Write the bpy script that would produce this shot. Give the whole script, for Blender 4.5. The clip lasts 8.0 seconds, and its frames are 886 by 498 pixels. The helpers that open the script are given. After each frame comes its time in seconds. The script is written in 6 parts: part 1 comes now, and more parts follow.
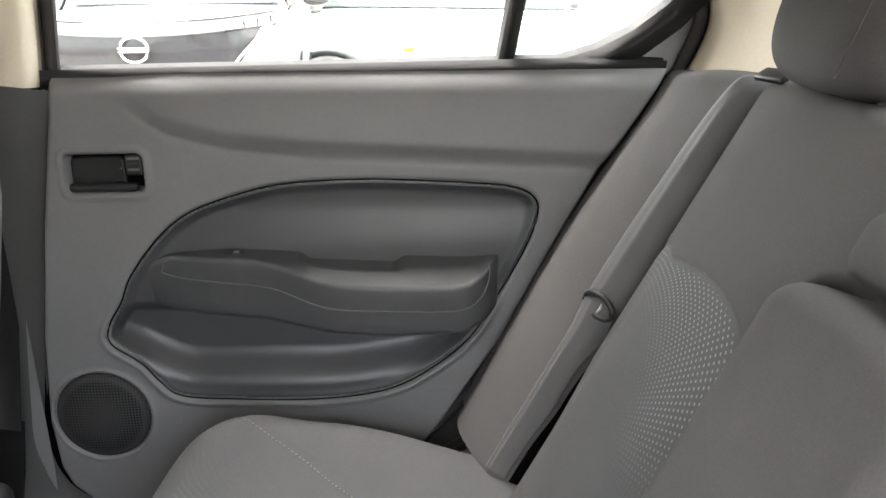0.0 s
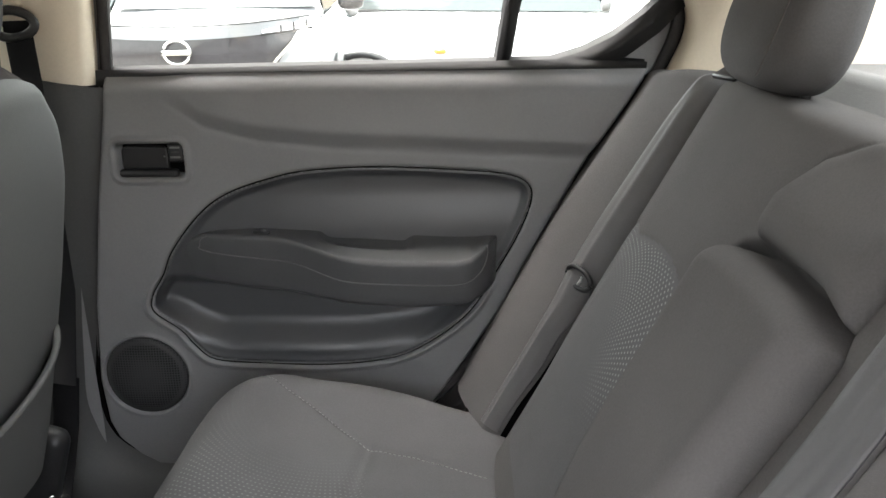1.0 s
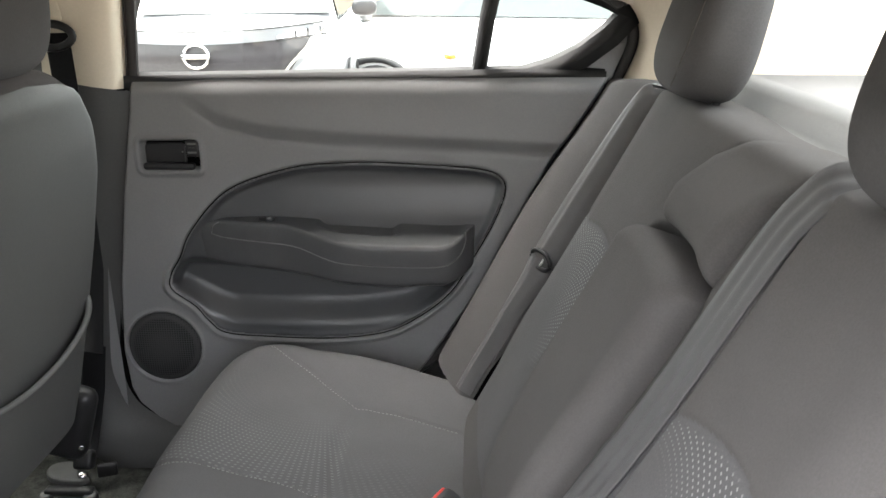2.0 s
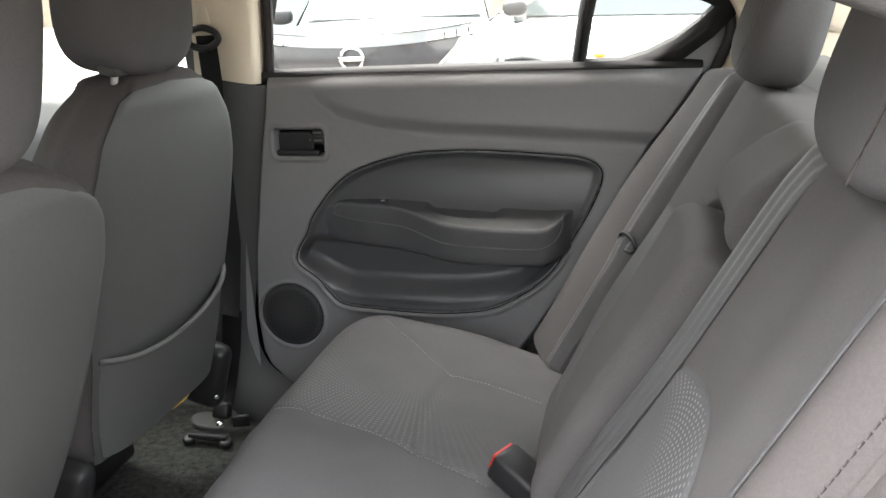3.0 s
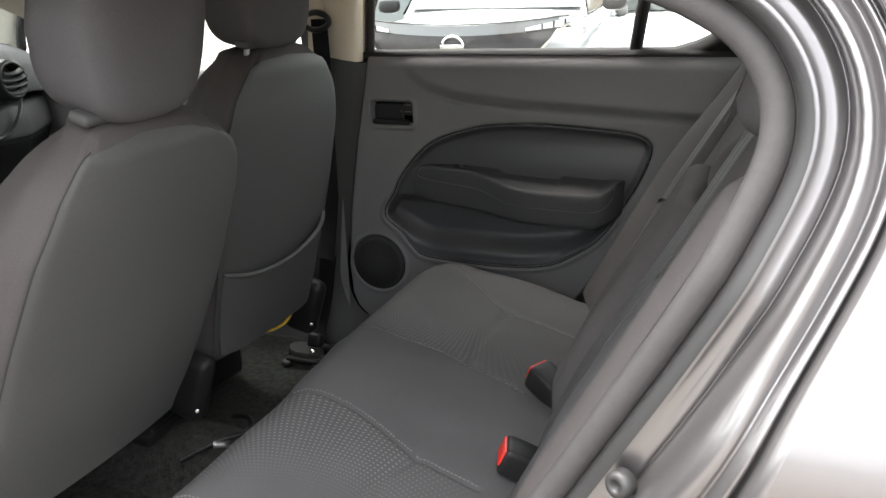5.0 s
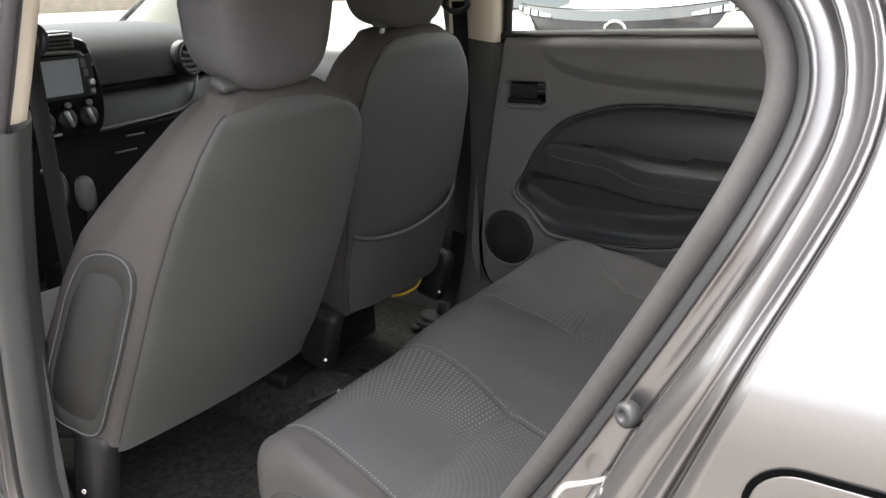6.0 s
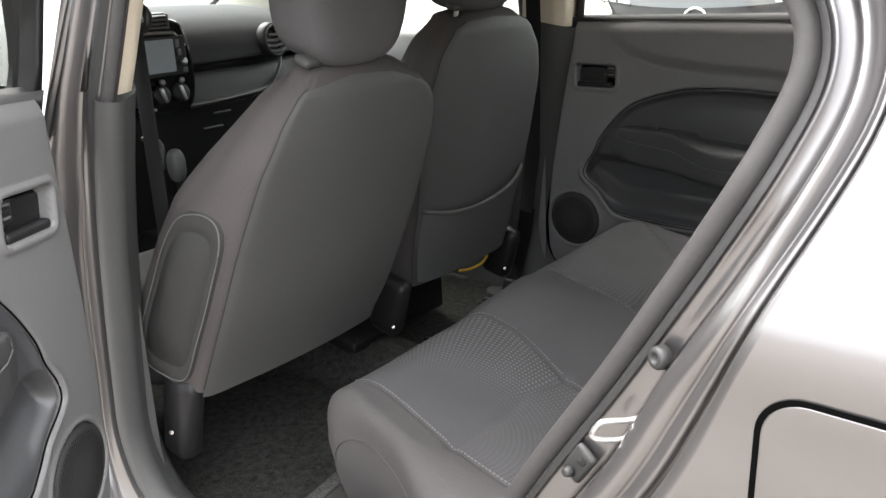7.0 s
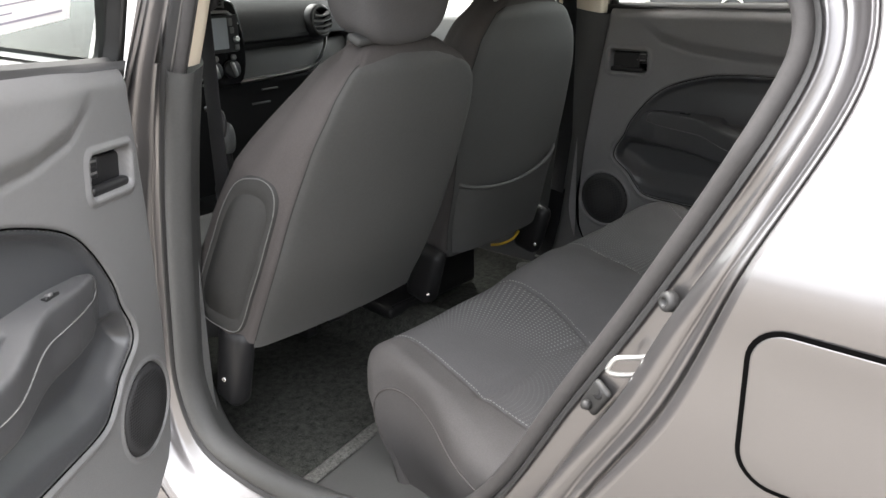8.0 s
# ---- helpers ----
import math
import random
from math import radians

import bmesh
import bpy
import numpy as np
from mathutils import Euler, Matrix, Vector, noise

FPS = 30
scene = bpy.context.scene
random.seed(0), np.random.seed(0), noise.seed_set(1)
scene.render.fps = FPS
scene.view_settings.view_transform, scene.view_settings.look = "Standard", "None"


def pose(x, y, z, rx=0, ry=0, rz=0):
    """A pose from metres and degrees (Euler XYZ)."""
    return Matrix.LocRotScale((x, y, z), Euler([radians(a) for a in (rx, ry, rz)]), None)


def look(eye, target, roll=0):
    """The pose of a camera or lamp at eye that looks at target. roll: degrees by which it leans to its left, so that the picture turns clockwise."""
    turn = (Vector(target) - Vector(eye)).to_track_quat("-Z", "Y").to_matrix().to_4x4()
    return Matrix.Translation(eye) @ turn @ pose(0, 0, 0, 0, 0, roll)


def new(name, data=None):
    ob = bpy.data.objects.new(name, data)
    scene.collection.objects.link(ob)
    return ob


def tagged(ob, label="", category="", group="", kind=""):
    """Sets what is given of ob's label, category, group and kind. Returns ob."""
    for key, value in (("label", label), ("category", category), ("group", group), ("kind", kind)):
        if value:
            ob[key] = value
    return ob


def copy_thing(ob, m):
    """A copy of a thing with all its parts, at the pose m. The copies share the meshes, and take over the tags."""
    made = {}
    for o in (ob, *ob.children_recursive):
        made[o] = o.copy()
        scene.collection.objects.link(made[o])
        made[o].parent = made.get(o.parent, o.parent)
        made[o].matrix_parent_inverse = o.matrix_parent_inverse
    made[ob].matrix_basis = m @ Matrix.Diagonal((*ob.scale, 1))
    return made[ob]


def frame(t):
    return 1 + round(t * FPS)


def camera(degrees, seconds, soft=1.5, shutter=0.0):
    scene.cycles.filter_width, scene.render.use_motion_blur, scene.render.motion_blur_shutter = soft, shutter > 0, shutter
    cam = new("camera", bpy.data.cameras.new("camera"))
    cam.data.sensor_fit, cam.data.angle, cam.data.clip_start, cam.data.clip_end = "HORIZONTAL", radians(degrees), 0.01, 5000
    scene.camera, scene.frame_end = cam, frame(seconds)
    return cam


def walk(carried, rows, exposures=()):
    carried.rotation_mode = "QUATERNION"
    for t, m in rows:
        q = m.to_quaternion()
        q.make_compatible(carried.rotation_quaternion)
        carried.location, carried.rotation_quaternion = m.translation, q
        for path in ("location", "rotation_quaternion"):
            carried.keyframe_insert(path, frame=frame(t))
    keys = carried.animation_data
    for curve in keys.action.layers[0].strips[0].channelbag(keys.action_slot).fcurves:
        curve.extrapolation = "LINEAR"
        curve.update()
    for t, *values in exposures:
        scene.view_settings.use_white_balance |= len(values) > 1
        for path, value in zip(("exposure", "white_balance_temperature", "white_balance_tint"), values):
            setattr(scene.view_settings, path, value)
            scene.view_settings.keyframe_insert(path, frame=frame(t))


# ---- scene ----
cam = camera(57.0, 8.0)
PATH = [
    (0, (0.436, -0.55, 1.087), (0.481, 1.348, 0.458), -0.5),
    (0.5, (0.463, -0.61, 1.086), (0.453, 1.289, 0.46), -0.8),
    (1, (0.49, -0.708, 1.099), (0.446, 1.192, 0.476), -0.8),
    (1.2, (0.498, -0.753, 1.108), (0.459, 1.145, 0.479), -0.5),
    (2.3, (0.596, -0.928, 1.125), (0.443, 0.971, 0.516), -0.7),
    (2.5, (0.625, -0.948, 1.123), (0.382, 0.942, 0.515), -1.3),
    (3, (0.69, -0.995, 1.117), (0.225, 0.855, 0.516), -2.4),
    (3.5, (0.728, -1.044, 1.111), (0.178, 0.783, 0.509), -2.6),
    (4, (0.766, -1.122, 1.113), (0.194, 0.695, 0.505), -2.1),
    (4.2, (0.782, -1.156, 1.117), (0.205, 0.66, 0.51), -1.9),
    (5.3, (0.866, -1.271, 1.12), (0.078, 0.46, 0.503), -1.6),
    (5.5, (0.895, -1.275, 1.117), (0.024, 0.415, 0.497), -1.9),
    (6, (0.96, -1.288, 1.106), (-0.084, 0.299, 0.478), -2.2),
    (6.5, (1.0, -1.31, 1.102), (-0.139, 0.207, 0.468), -2.6),
    (7, (1.02, -1.349, 1.101), (-0.164, 0.127, 0.452), -2.2),
    (7.5, (1.056, -1.401, 1.101), (-0.148, 0.049, 0.431), -1.3),
    (8, (1.086, -1.447, 1.106), (-0.148, -0.027, 0.427), -1.3),
]
walk(cam, [(t, look(eye, target, roll)) for t, eye, target, roll in PATH],
     [(0, 4.95), (0.5, 4.68), (1.2, 4.55), (2.5, 4.68), (3.2, 4.52), (4.0, 4.0), (5.3, 3.66), (6.5, 3.66), (8, 3.60)])

# ---- sky and sun: a bright overcast noon ----
world = bpy.data.worlds.new("sky")
scene.world = world
world.use_nodes = True
wn, wl = world.node_tree.nodes, world.node_tree.links
sky = wn.new("ShaderNodeTexSky")
sky.sky_type = "NISHITA"
sky.sun_disc = False
sky.sun_elevation = radians(71)
sky.sun_rotation = radians(-69)
sky.air_density, sky.dust_density = 1.0, 5.0
soft_sky = wn.new("ShaderNodeHueSaturation")
soft_sky.inputs["Saturation"].default_value = 0.25
wl.new(sky.outputs[0], soft_sky.inputs["Color"])
tint = wn.new("ShaderNodeVectorMath")
tint.operation = "MULTIPLY"
tint.inputs[1].default_value = (1.025, 1.0, 0.988)
wl.new(soft_sky.outputs[0], tint.inputs[0])
wl.new(tint.outputs[0], wn["Background"].inputs[0])
wn["Background"].inputs[1].default_value = 0.15
sun_data = bpy.data.lights.new("sun", "SUN")
sun_data.energy, sun_data.angle, sun_data.color = 0.75, radians(150), (1.0, 0.97, 0.93)
sun = new("sun", sun_data)
sun.matrix_world = look((-3.2, 1.2, 10.0), (0, 0, 0))


# ---- materials ----
def shader(name, color, rough=0.6, metal=0.0, spec=0.5, coat=0.0):
    m = bpy.data.materials.new(name)
    m.use_nodes = True
    b = m.node_tree.nodes["Principled BSDF"]
    b.inputs["Base Color"].default_value = (*color, 1)
    b.inputs["Roughness"].default_value = rough
    b.inputs["Metallic"].default_value = metal
    b.inputs["Specular IOR Level"].default_value = spec
    b.inputs["Coat Weight"].default_value = coat
    return m, m.node_tree.nodes, m.node_tree.links, b


def noise_on(nodes, links, scale, detail=3.0, rough=0.6):
    co = nodes.new("ShaderNodeTexCoord")
    n = nodes.new("ShaderNodeTexNoise")
    n.inputs["Scale"].default_value, n.inputs["Detail"].default_value, n.inputs["Roughness"].default_value = scale, detail, rough
    links.new(co.outputs["Object"], n.inputs["Vector"])
    return n


def vary(nodes, links, bsdf, color, amount, scale_big, scale_fine, bump, bump_scale, rough=None):
    """Stains at a large scale, grain at a fine one, and relief."""
    big, fine = noise_on(nodes, links, scale_big), noise_on(nodes, links, scale_fine, 2.0)
    add = nodes.new("ShaderNodeMath")
    add.operation = "ADD"
    links.new(big.outputs[0], add.inputs[0])
    links.new(fine.outputs[0], add.inputs[1])
    ramp = nodes.new("ShaderNodeMapRange")
    ramp.inputs["From Min"].default_value, ramp.inputs["From Max"].default_value = 0.6, 1.4
    ramp.inputs["To Min"].default_value, ramp.inputs["To Max"].default_value = 1 - amount, 1 + amount
    links.new(add.outputs[0], ramp.inputs["Value"])
    mul = nodes.new("ShaderNodeVectorMath")
    mul.operation = "SCALE"
    mul.inputs[0].default_value = color
    links.new(ramp.outputs[0], mul.inputs["Scale"])
    links.new(mul.outputs[0], bsdf.inputs["Base Color"])
    if rough:
        rr = nodes.new("ShaderNodeMapRange")
        rr.inputs["To Min"].default_value, rr.inputs["To Max"].default_value = rough
        links.new(big.outputs[0], rr.inputs["Value"])
        links.new(rr.outputs[0], bsdf.inputs["Roughness"])
    grain = noise_on(nodes, links, bump_scale, 2.0)
    bp = nodes.new("ShaderNodeBump")
    bp.inputs["Strength"].default_value, bp.inputs["Distance"].default_value = bump, 0.001
    links.new(grain.outputs[0], bp.inputs["Height"])
    links.new(bp.outputs[0], bsdf.inputs["Normal"])
    return mul, bp


def surface(name, color, rough, amount=0.12, big=4.0, fine=300.0, bump=0.3, bump_scale=900.0, **more):
    m, nodes, links, b = shader(name, color, sum(rough) / 2, **more)
    vary(nodes, links, b, color, amount, big, fine, bump, bump_scale, rough)
    return m


def cloth(name, color, dots=False):
    """Woven seat cloth; dots: rows of pale stitches along curved lines, laid out by the mesh's own pattern map."""
    m, nodes, links, b = shader(name, color, 0.95, spec=0.07)
    mul, bp = vary(nodes, links, b, color, 0.14, 5.0, 420.0, 0.55, 1300.0)
    if dots:
        uv = nodes.new("ShaderNodeUVMap")
        uv.uv_map = "pattern"
        split = nodes.new("ShaderNodeSeparateXYZ")
        links.new(uv.outputs[0], split.inputs[0])

        def wave(socket, lo, hi):
            fr = nodes.new("ShaderNodeMath")
            fr.operation = "FRACT"
            links.new(socket, fr.inputs[0])
            ping = nodes.new("ShaderNodeMath")
            ping.operation = "PINGPONG"
            ping.inputs[1].default_value = 0.5
            links.new(fr.outputs[0], ping.inputs[0])
            step = nodes.new("ShaderNodeMapRange")
            step.interpolation_type = "SMOOTHSTEP"
            step.inputs["From Min"].default_value, step.inputs["From Max"].default_value = lo, hi
            links.new(ping.outputs[0], step.inputs["Value"])
            return step.outputs[0]

        both = nodes.new("ShaderNodeMath")
        both.operation = "MULTIPLY"
        links.new(wave(split.outputs[0], 0.30, 0.42), both.inputs[0])
        links.new(wave(split.outputs[1], 0.24, 0.36), both.inputs[1])
        at = nodes.new("ShaderNodeAttribute")
        at.attribute_name = "stitched"
        mask = nodes.new("ShaderNodeMath")
        mask.operation = "MULTIPLY"
        links.new(both.outputs[0], mask.inputs[0])
        links.new(at.outputs["Fac"], mask.inputs[1])
        mix = nodes.new("ShaderNodeMix")
        mix.data_type = "RGBA"
        links.new(mask.outputs[0], mix.inputs["Factor"])
        links.new(mul.outputs[0], mix.inputs[6])
        mix.inputs[7].default_value = (0.22, 0.226, 0.22, 1)
        links.new(mix.outputs[2], b.inputs["Base Color"])
    return m


CLOTH = cloth("seat_cloth", (0.0858, 0.0845, 0.0858))
CLOTH_DOTS = cloth("seat_cloth_stitched", (0.0864, 0.0852, 0.0870), True)
CLOTH_SIDE = cloth("seat_cloth_side", (0.0706, 0.0651, 0.0634))
CLOTH_WARM = cloth("plain_warm_seat_cloth", (0.0778, 0.0747, 0.0735))
FLAP = surface("dark_flap_cloth", (0.0351, 0.0351, 0.0338), (0.75, 0.85), 0.12, 6, 200, 0.35, 700, spec=0.2)
DASH_PAD = surface("soft_dash_pad", (0.060, 0.061, 0.062), (0.8, 0.9), 0.1, 6, 150, 0.3, 700, spec=0.04)
VINYL = surface("seat_back_vinyl", (0.0626, 0.0629, 0.0609), (0.6, 0.75), 0.1, 6, 200, 0.35, 700)
PLASTIC = surface("dark_grained_plastic", (0.1378, 0.1378, 0.1378), (0.36, 0.48), 0.08, 5, 250, 0.35, 1100)
PLASTIC_SOFT = surface("soft_dark_pad", (0.0468, 0.0481, 0.0507), (0.30, 0.38), 0.08, 5, 250, 0.2, 900, spec=0.5)
BLACK = surface("black_plastic", (0.0144, 0.0144, 0.0152), (0.35, 0.5), 0.1, 9, 200, 0.15, 900, spec=0.3)
TRIM_DARK = surface("dark_pillar_plastic", (0.0598, 0.0605, 0.0592), (0.5, 0.6), 0.1, 6, 220, 0.3, 900, spec=0.25)
ARM_PAD = surface("grained_armrest_pad", (0.0494, 0.0501, 0.0520), (0.40, 0.48), 0.1, 6, 220, 0.25, 900, spec=0.45)
GLOSS = surface("gloss_black", (0.006, 0.006, 0.007), (0.08, 0.16), 0.1, 9, 200, 0.0, 300)
RUBBER = surface("rubber_seal", (0.0390, 0.0370, 0.0364), (0.62, 0.76), 0.14, 7, 120, 0.25, 500, spec=0.3)
RUBBER_DARK = surface("dark_rubber", (0.012, 0.012, 0.012), (0.55, 0.7), 0.1, 7, 120, 0.15, 500)
BEIGE = surface("beige_trim", (0.60, 0.53, 0.42), (0.6, 0.75), 0.05, 4, 200, 0.25, 900)
# Greener than the beige trim, with shade put into its colour.
POST_TRIM = surface("shaded_beige_trim", (0.44, 0.43, 0.37), (0.65, 0.8), 0.05, 4, 200, 0.25, 900)
LINER = surface("headliner", (0.68, 0.62, 0.53), (0.85, 0.95), 0.05, 4, 300, 0.4, 500)
CARPET = surface("floor_carpet", (0.0368, 0.0380, 0.0344), (0.92, 1.0), 0.9, 60, 330, 1.0, 420, spec=0.15)
WEB = surface("belt_webbing", (0.0832, 0.0806, 0.0806), (0.6, 0.75), 0.12, 20, 700, 0.4, 1500)
BINDING = surface("woven_carpet_binding", (0.0975, 0.0975, 0.0910), (0.9, 1.0), 0.7, 160, 420, 1.0, 300, spec=0.1)
# Belt webbing with shade put into its colour, for near and middle belts.
WEB_MID = surface("shaded_belt_webbing", (0.0499, 0.0491, 0.0505), (0.55, 0.7), 0.15, 20, 700, 0.5, 1500)
WEB_DARK = surface("dark_belt_webbing", (0.013, 0.013, 0.0138), (0.85, 0.95), 0.12, 20, 700, 0.4, 1500, spec=0.12)
CHROME = surface("chromed_steel", (0.75, 0.75, 0.74), (0.12, 0.24), 0.05, 9, 100, 0.05, 400, metal=1.0)
STEEL = surface("dull_steel", (0.42, 0.42, 0.41), (0.35, 0.5), 0.1, 9, 100, 0.1, 400, metal=0.8)
RED = surface("red_plastic", (0.55, 0.03, 0.02), (0.3, 0.4), 0.05, 9, 100, 0.05, 400)
YELLOW = surface("yellow_sleeve", (0.6, 0.38, 0.03), (0.4, 0.5), 0.1, 9, 100, 0.05, 400)
GRILLE_PANEL = surface("smoked_grille_panel", (0.030, 0.028, 0.030), (0.06, 0.12), 0.2, 3, 40, 0.0, 100, spec=0.5)
STOP = surface("stop_rubber", (0.0192, 0.0192, 0.0188), (0.5, 0.62), 0.1, 9, 200, 0.15, 600)
# Black without gloss: the shade in gaps and hollows, put into colour.
GAP = surface("gap_shade_black", (0.003, 0.003, 0.003), (0.9, 1.0), 0.1, 9, 200, 0.0, 600, spec=0.0)
STITCH = surface("pale_stitch_thread", (0.16, 0.162, 0.155), (0.7, 0.8), 0.1, 9, 200, 0.0, 600)
PAPER = surface("white_paper", (0.78, 0.77, 0.77), (0.6, 0.7), 0.03, 3, 60, 0.05, 200)
INK = surface("grey_ink", (0.3, 0.28, 0.33), (0.6, 0.7), 0.03, 3, 60, 0.0, 200)
GREY_PLASTIC = surface("mid_grey_plastic", (0.1014, 0.1014, 0.1001), (0.45, 0.55), 0.1, 6, 150, 0.15, 600)
SHELF = surface("parcel_shelf_felt", (0.085, 0.085, 0.085), (0.85, 0.95), 0.12, 5, 300, 0.5, 600)
TYRE = surface("tyre_rubber", (0.03, 0.03, 0.03), (0.7, 0.85), 0.15, 9, 80, 0.3, 200)
ASPHALT = surface("worn_asphalt", (0.150, 0.138, 0.122), (0.85, 0.95), 0.3, 0.9, 60, 0.8, 120)
WHITE_PAINT = surface("white_car_paint", (0.60, 0.60, 0.60), (0.2, 0.3), 0.02, 2, 40, 0.0, 200, coat=0.6)
SILVER_PAINT = surface("silver_car_paint", (0.115, 0.118, 0.124), (0.25, 0.35), 0.03, 2, 40, 0.0, 200, coat=0.6)
AMBER = surface("amber_lens", (0.75, 0.18, 0.02), (0.15, 0.25), 0.05, 9, 60, 0.0, 200)
LAMP = surface("lamp_lens", (0.6, 0.61, 0.63), (0.1, 0.2), 0.1, 9, 60, 0.1, 80)
SCREEN = surface("display_glass", (0.3, 0.32, 0.34), (0.1, 0.16), 0.03, 3, 30, 0.0, 100)


def metallic_paint():
    m, nodes, links, b = shader("silver_grey_paint", (0.145, 0.140, 0.140), 0.34, metal=0.8, coat=1.0)
    b.inputs["Coat Roughness"].default_value = 0.14
    vary(nodes, links, b, (0.145, 0.140, 0.140), 0.05, 1.5, 1800, 0.03, 2500, (0.32, 0.42))
    return m


PAINT = metallic_paint()


def glass_pane(name, clearness):
    m = bpy.data.materials.new(name)
    m.use_nodes = True
    nodes, links = m.node_tree.nodes, m.node_tree.links
    out = nodes["Material Output"]
    nodes.remove(nodes["Principled BSDF"])
    clear, shine, mix = nodes.new("ShaderNodeBsdfTransparent"), nodes.new("ShaderNodeBsdfGlossy"), nodes.new("ShaderNodeMixShader")
    clear.inputs[0].default_value = (*clearness, 1)
    shine.inputs["Roughness"].default_value = 0.02
    # gloss grows towards grazing angles, alike from both sides of the pane
    edge, steep, base = nodes.new("ShaderNodeLayerWeight"), nodes.new("ShaderNodeMath"), nodes.new("ShaderNodeMath")
    edge.inputs["Blend"].default_value = 0.5
    steep.operation, base.operation = "POWER", "MULTIPLY_ADD"
    steep.inputs[1].default_value = 5.0
    base.inputs[1].default_value, base.inputs[2].default_value = 0.92, 0.06
    links.new(edge.outputs["Facing"], steep.inputs[0])
    links.new(steep.outputs[0], base.inputs[0])
    links.new(base.outputs[0], mix.inputs[0])
    links.new(clear.outputs[0], mix.inputs[1])
    links.new(shine.outputs[0], mix.inputs[2])
    links.new(mix.outputs[0], out.inputs[0])
    return m


GLASS = glass_pane("window_glass", (0.66, 0.70, 0.67))
SCREEN_GLASS = glass_pane("tinted_screen_glass", (0.70, 0.74, 0.72))
DARK_GLASS = surface("car_window_glass", (0.05, 0.06, 0.06), (0.05, 0.1), 0.1, 2, 30, 0.0, 100)


def grille_cloth():
    """Pressed speaker grille: rows of small round holes."""
    m, nodes, links, b = shader("speaker_grille", (0.02, 0.02, 0.021), 0.6, spec=0.2)
    co = nodes.new("ShaderNodeTexCoord")
    v = nodes.new("ShaderNodeTexVoronoi")
    v.inputs["Scale"].default_value, v.inputs["Randomness"].default_value = 200.0, 0.0
    links.new(co.outputs["Object"], v.inputs["Vector"])
    r = nodes.new("ShaderNodeMapRange")
    r.inputs["From Min"].default_value, r.inputs["From Max"].default_value = 0.25, 0.5
    links.new(v.outputs["Distance"], r.inputs["Value"])
    mix = nodes.new("ShaderNodeMix")
    mix.data_type = "RGBA"
    mix.inputs[6].default_value, mix.inputs[7].default_value = (0.004, 0.004, 0.004, 1), (0.034, 0.034, 0.035, 1)
    links.new(r.outputs[0], mix.inputs["Factor"])
    links.new(mix.outputs[2], b.inputs["Base Color"])
    bp = nodes.new("ShaderNodeBump")
    bp.inputs["Strength"].default_value, bp.inputs["Distance"].default_value = 0.6, 0.001
    links.new(r.outputs[0], bp.inputs["Height"])
    links.new(bp.outputs[0], b.inputs["Normal"])
    return m


GRILLE = grille_cloth()


# ---- mesh helpers ----
def thing(name, at=(0, 0, 0), label="", category="", group="", kind=""):
    ob = new(name)
    ob.empty_display_size = 0.05
    ob.matrix_world = Matrix.Translation(at)
    return tagged(ob, label, category, group, kind)


def mesh_part(name, verts, faces, material, parent=None, label="", smooth=True):
    """Links one mesh, given in world metres, under its thing."""
    me = bpy.data.meshes.new(name)
    v = np.asarray(verts, float).reshape(-1, 3)
    up = parent
    while up is not None:
        v = v - np.array(up.location)
        up = up.parent
    me.from_pydata(v.tolist(), [], faces)
    me.materials.append(material)
    if smooth:
        me.polygons.foreach_set("use_smooth", [True] * len(me.polygons))
    me.update()
    ob = new(name, me)
    if parent is not None:
        ob.parent = parent
    if label:
        ob["label"] = label
    return ob


def from_bm(name, bm, material, parent=None, label="", smooth=True):
    bm.verts.ensure_lookup_table()
    bm.verts.index_update()
    verts = [tuple(v.co) for v in bm.verts]
    faces = [tuple(v.index for v in fc.verts) for fc in bm.faces]
    bm.free()
    return mesh_part(name, verts, faces, material, parent, label, smooth)


def grid_faces(nu, nv, wrap=False):
    """Faces of nu x nv points, row after row; wrap joins each row's end to its start."""
    return [(i * nv + j, (i + 1) * nv + j, (i + 1) * nv + (j + 1) % nv, i * nv + (j + 1) % nv)
            for i in range(nu - 1) for j in range(nv if wrap else nv - 1)]


def sweep(path, profile, closed=False, normals=None, caps=True):
    """Sweeps a closed profile (list of (a, b)) along a path of points: a along the given normal, b along the third way."""
    path = [Vector(p) for p in path]
    n = len(path)
    verts = []
    for i, p in enumerate(path):
        a = path[(i + 1) % n] if closed or i + 1 < n else p
        b = path[i - 1] if closed or i > 0 else p
        d = (a - b).normalized()
        nn = Vector(normals[i]) if normals else (Vector((0, 0, 1)) if abs(d.z) < 0.95 else Vector((1, 0, 0)))
        nn = (nn - nn.dot(d) * d).normalized()
        bb = d.cross(nn)
        verts += [p + nn * u + bb * w for u, w in profile]
    k = len(profile)
    faces = grid_faces(n, k, True)
    if closed:
        faces += [((n - 1) * k + j, j, (j + 1) % k, (n - 1) * k + (j + 1) % k) for j in range(k)]
    elif caps:
        faces += [tuple(range(k))[::-1], tuple((n - 1) * k + j for j in range(k))]
    return [tuple(v) for v in verts], faces


def circle(r, n=10):
    return [(r * math.cos(2 * math.pi * i / n), r * math.sin(2 * math.pi * i / n)) for i in range(n)]


def flat(w, h):
    """A thin band's section: w along the normal's side way, h thick, with rounded ends."""
    return [(-h / 2, -w / 2 + h), (0, -w / 2), (h / 2, -w / 2 + h), (h / 2, w / 2 - h), (0, w / 2), (-h / 2, w / 2 - h)]


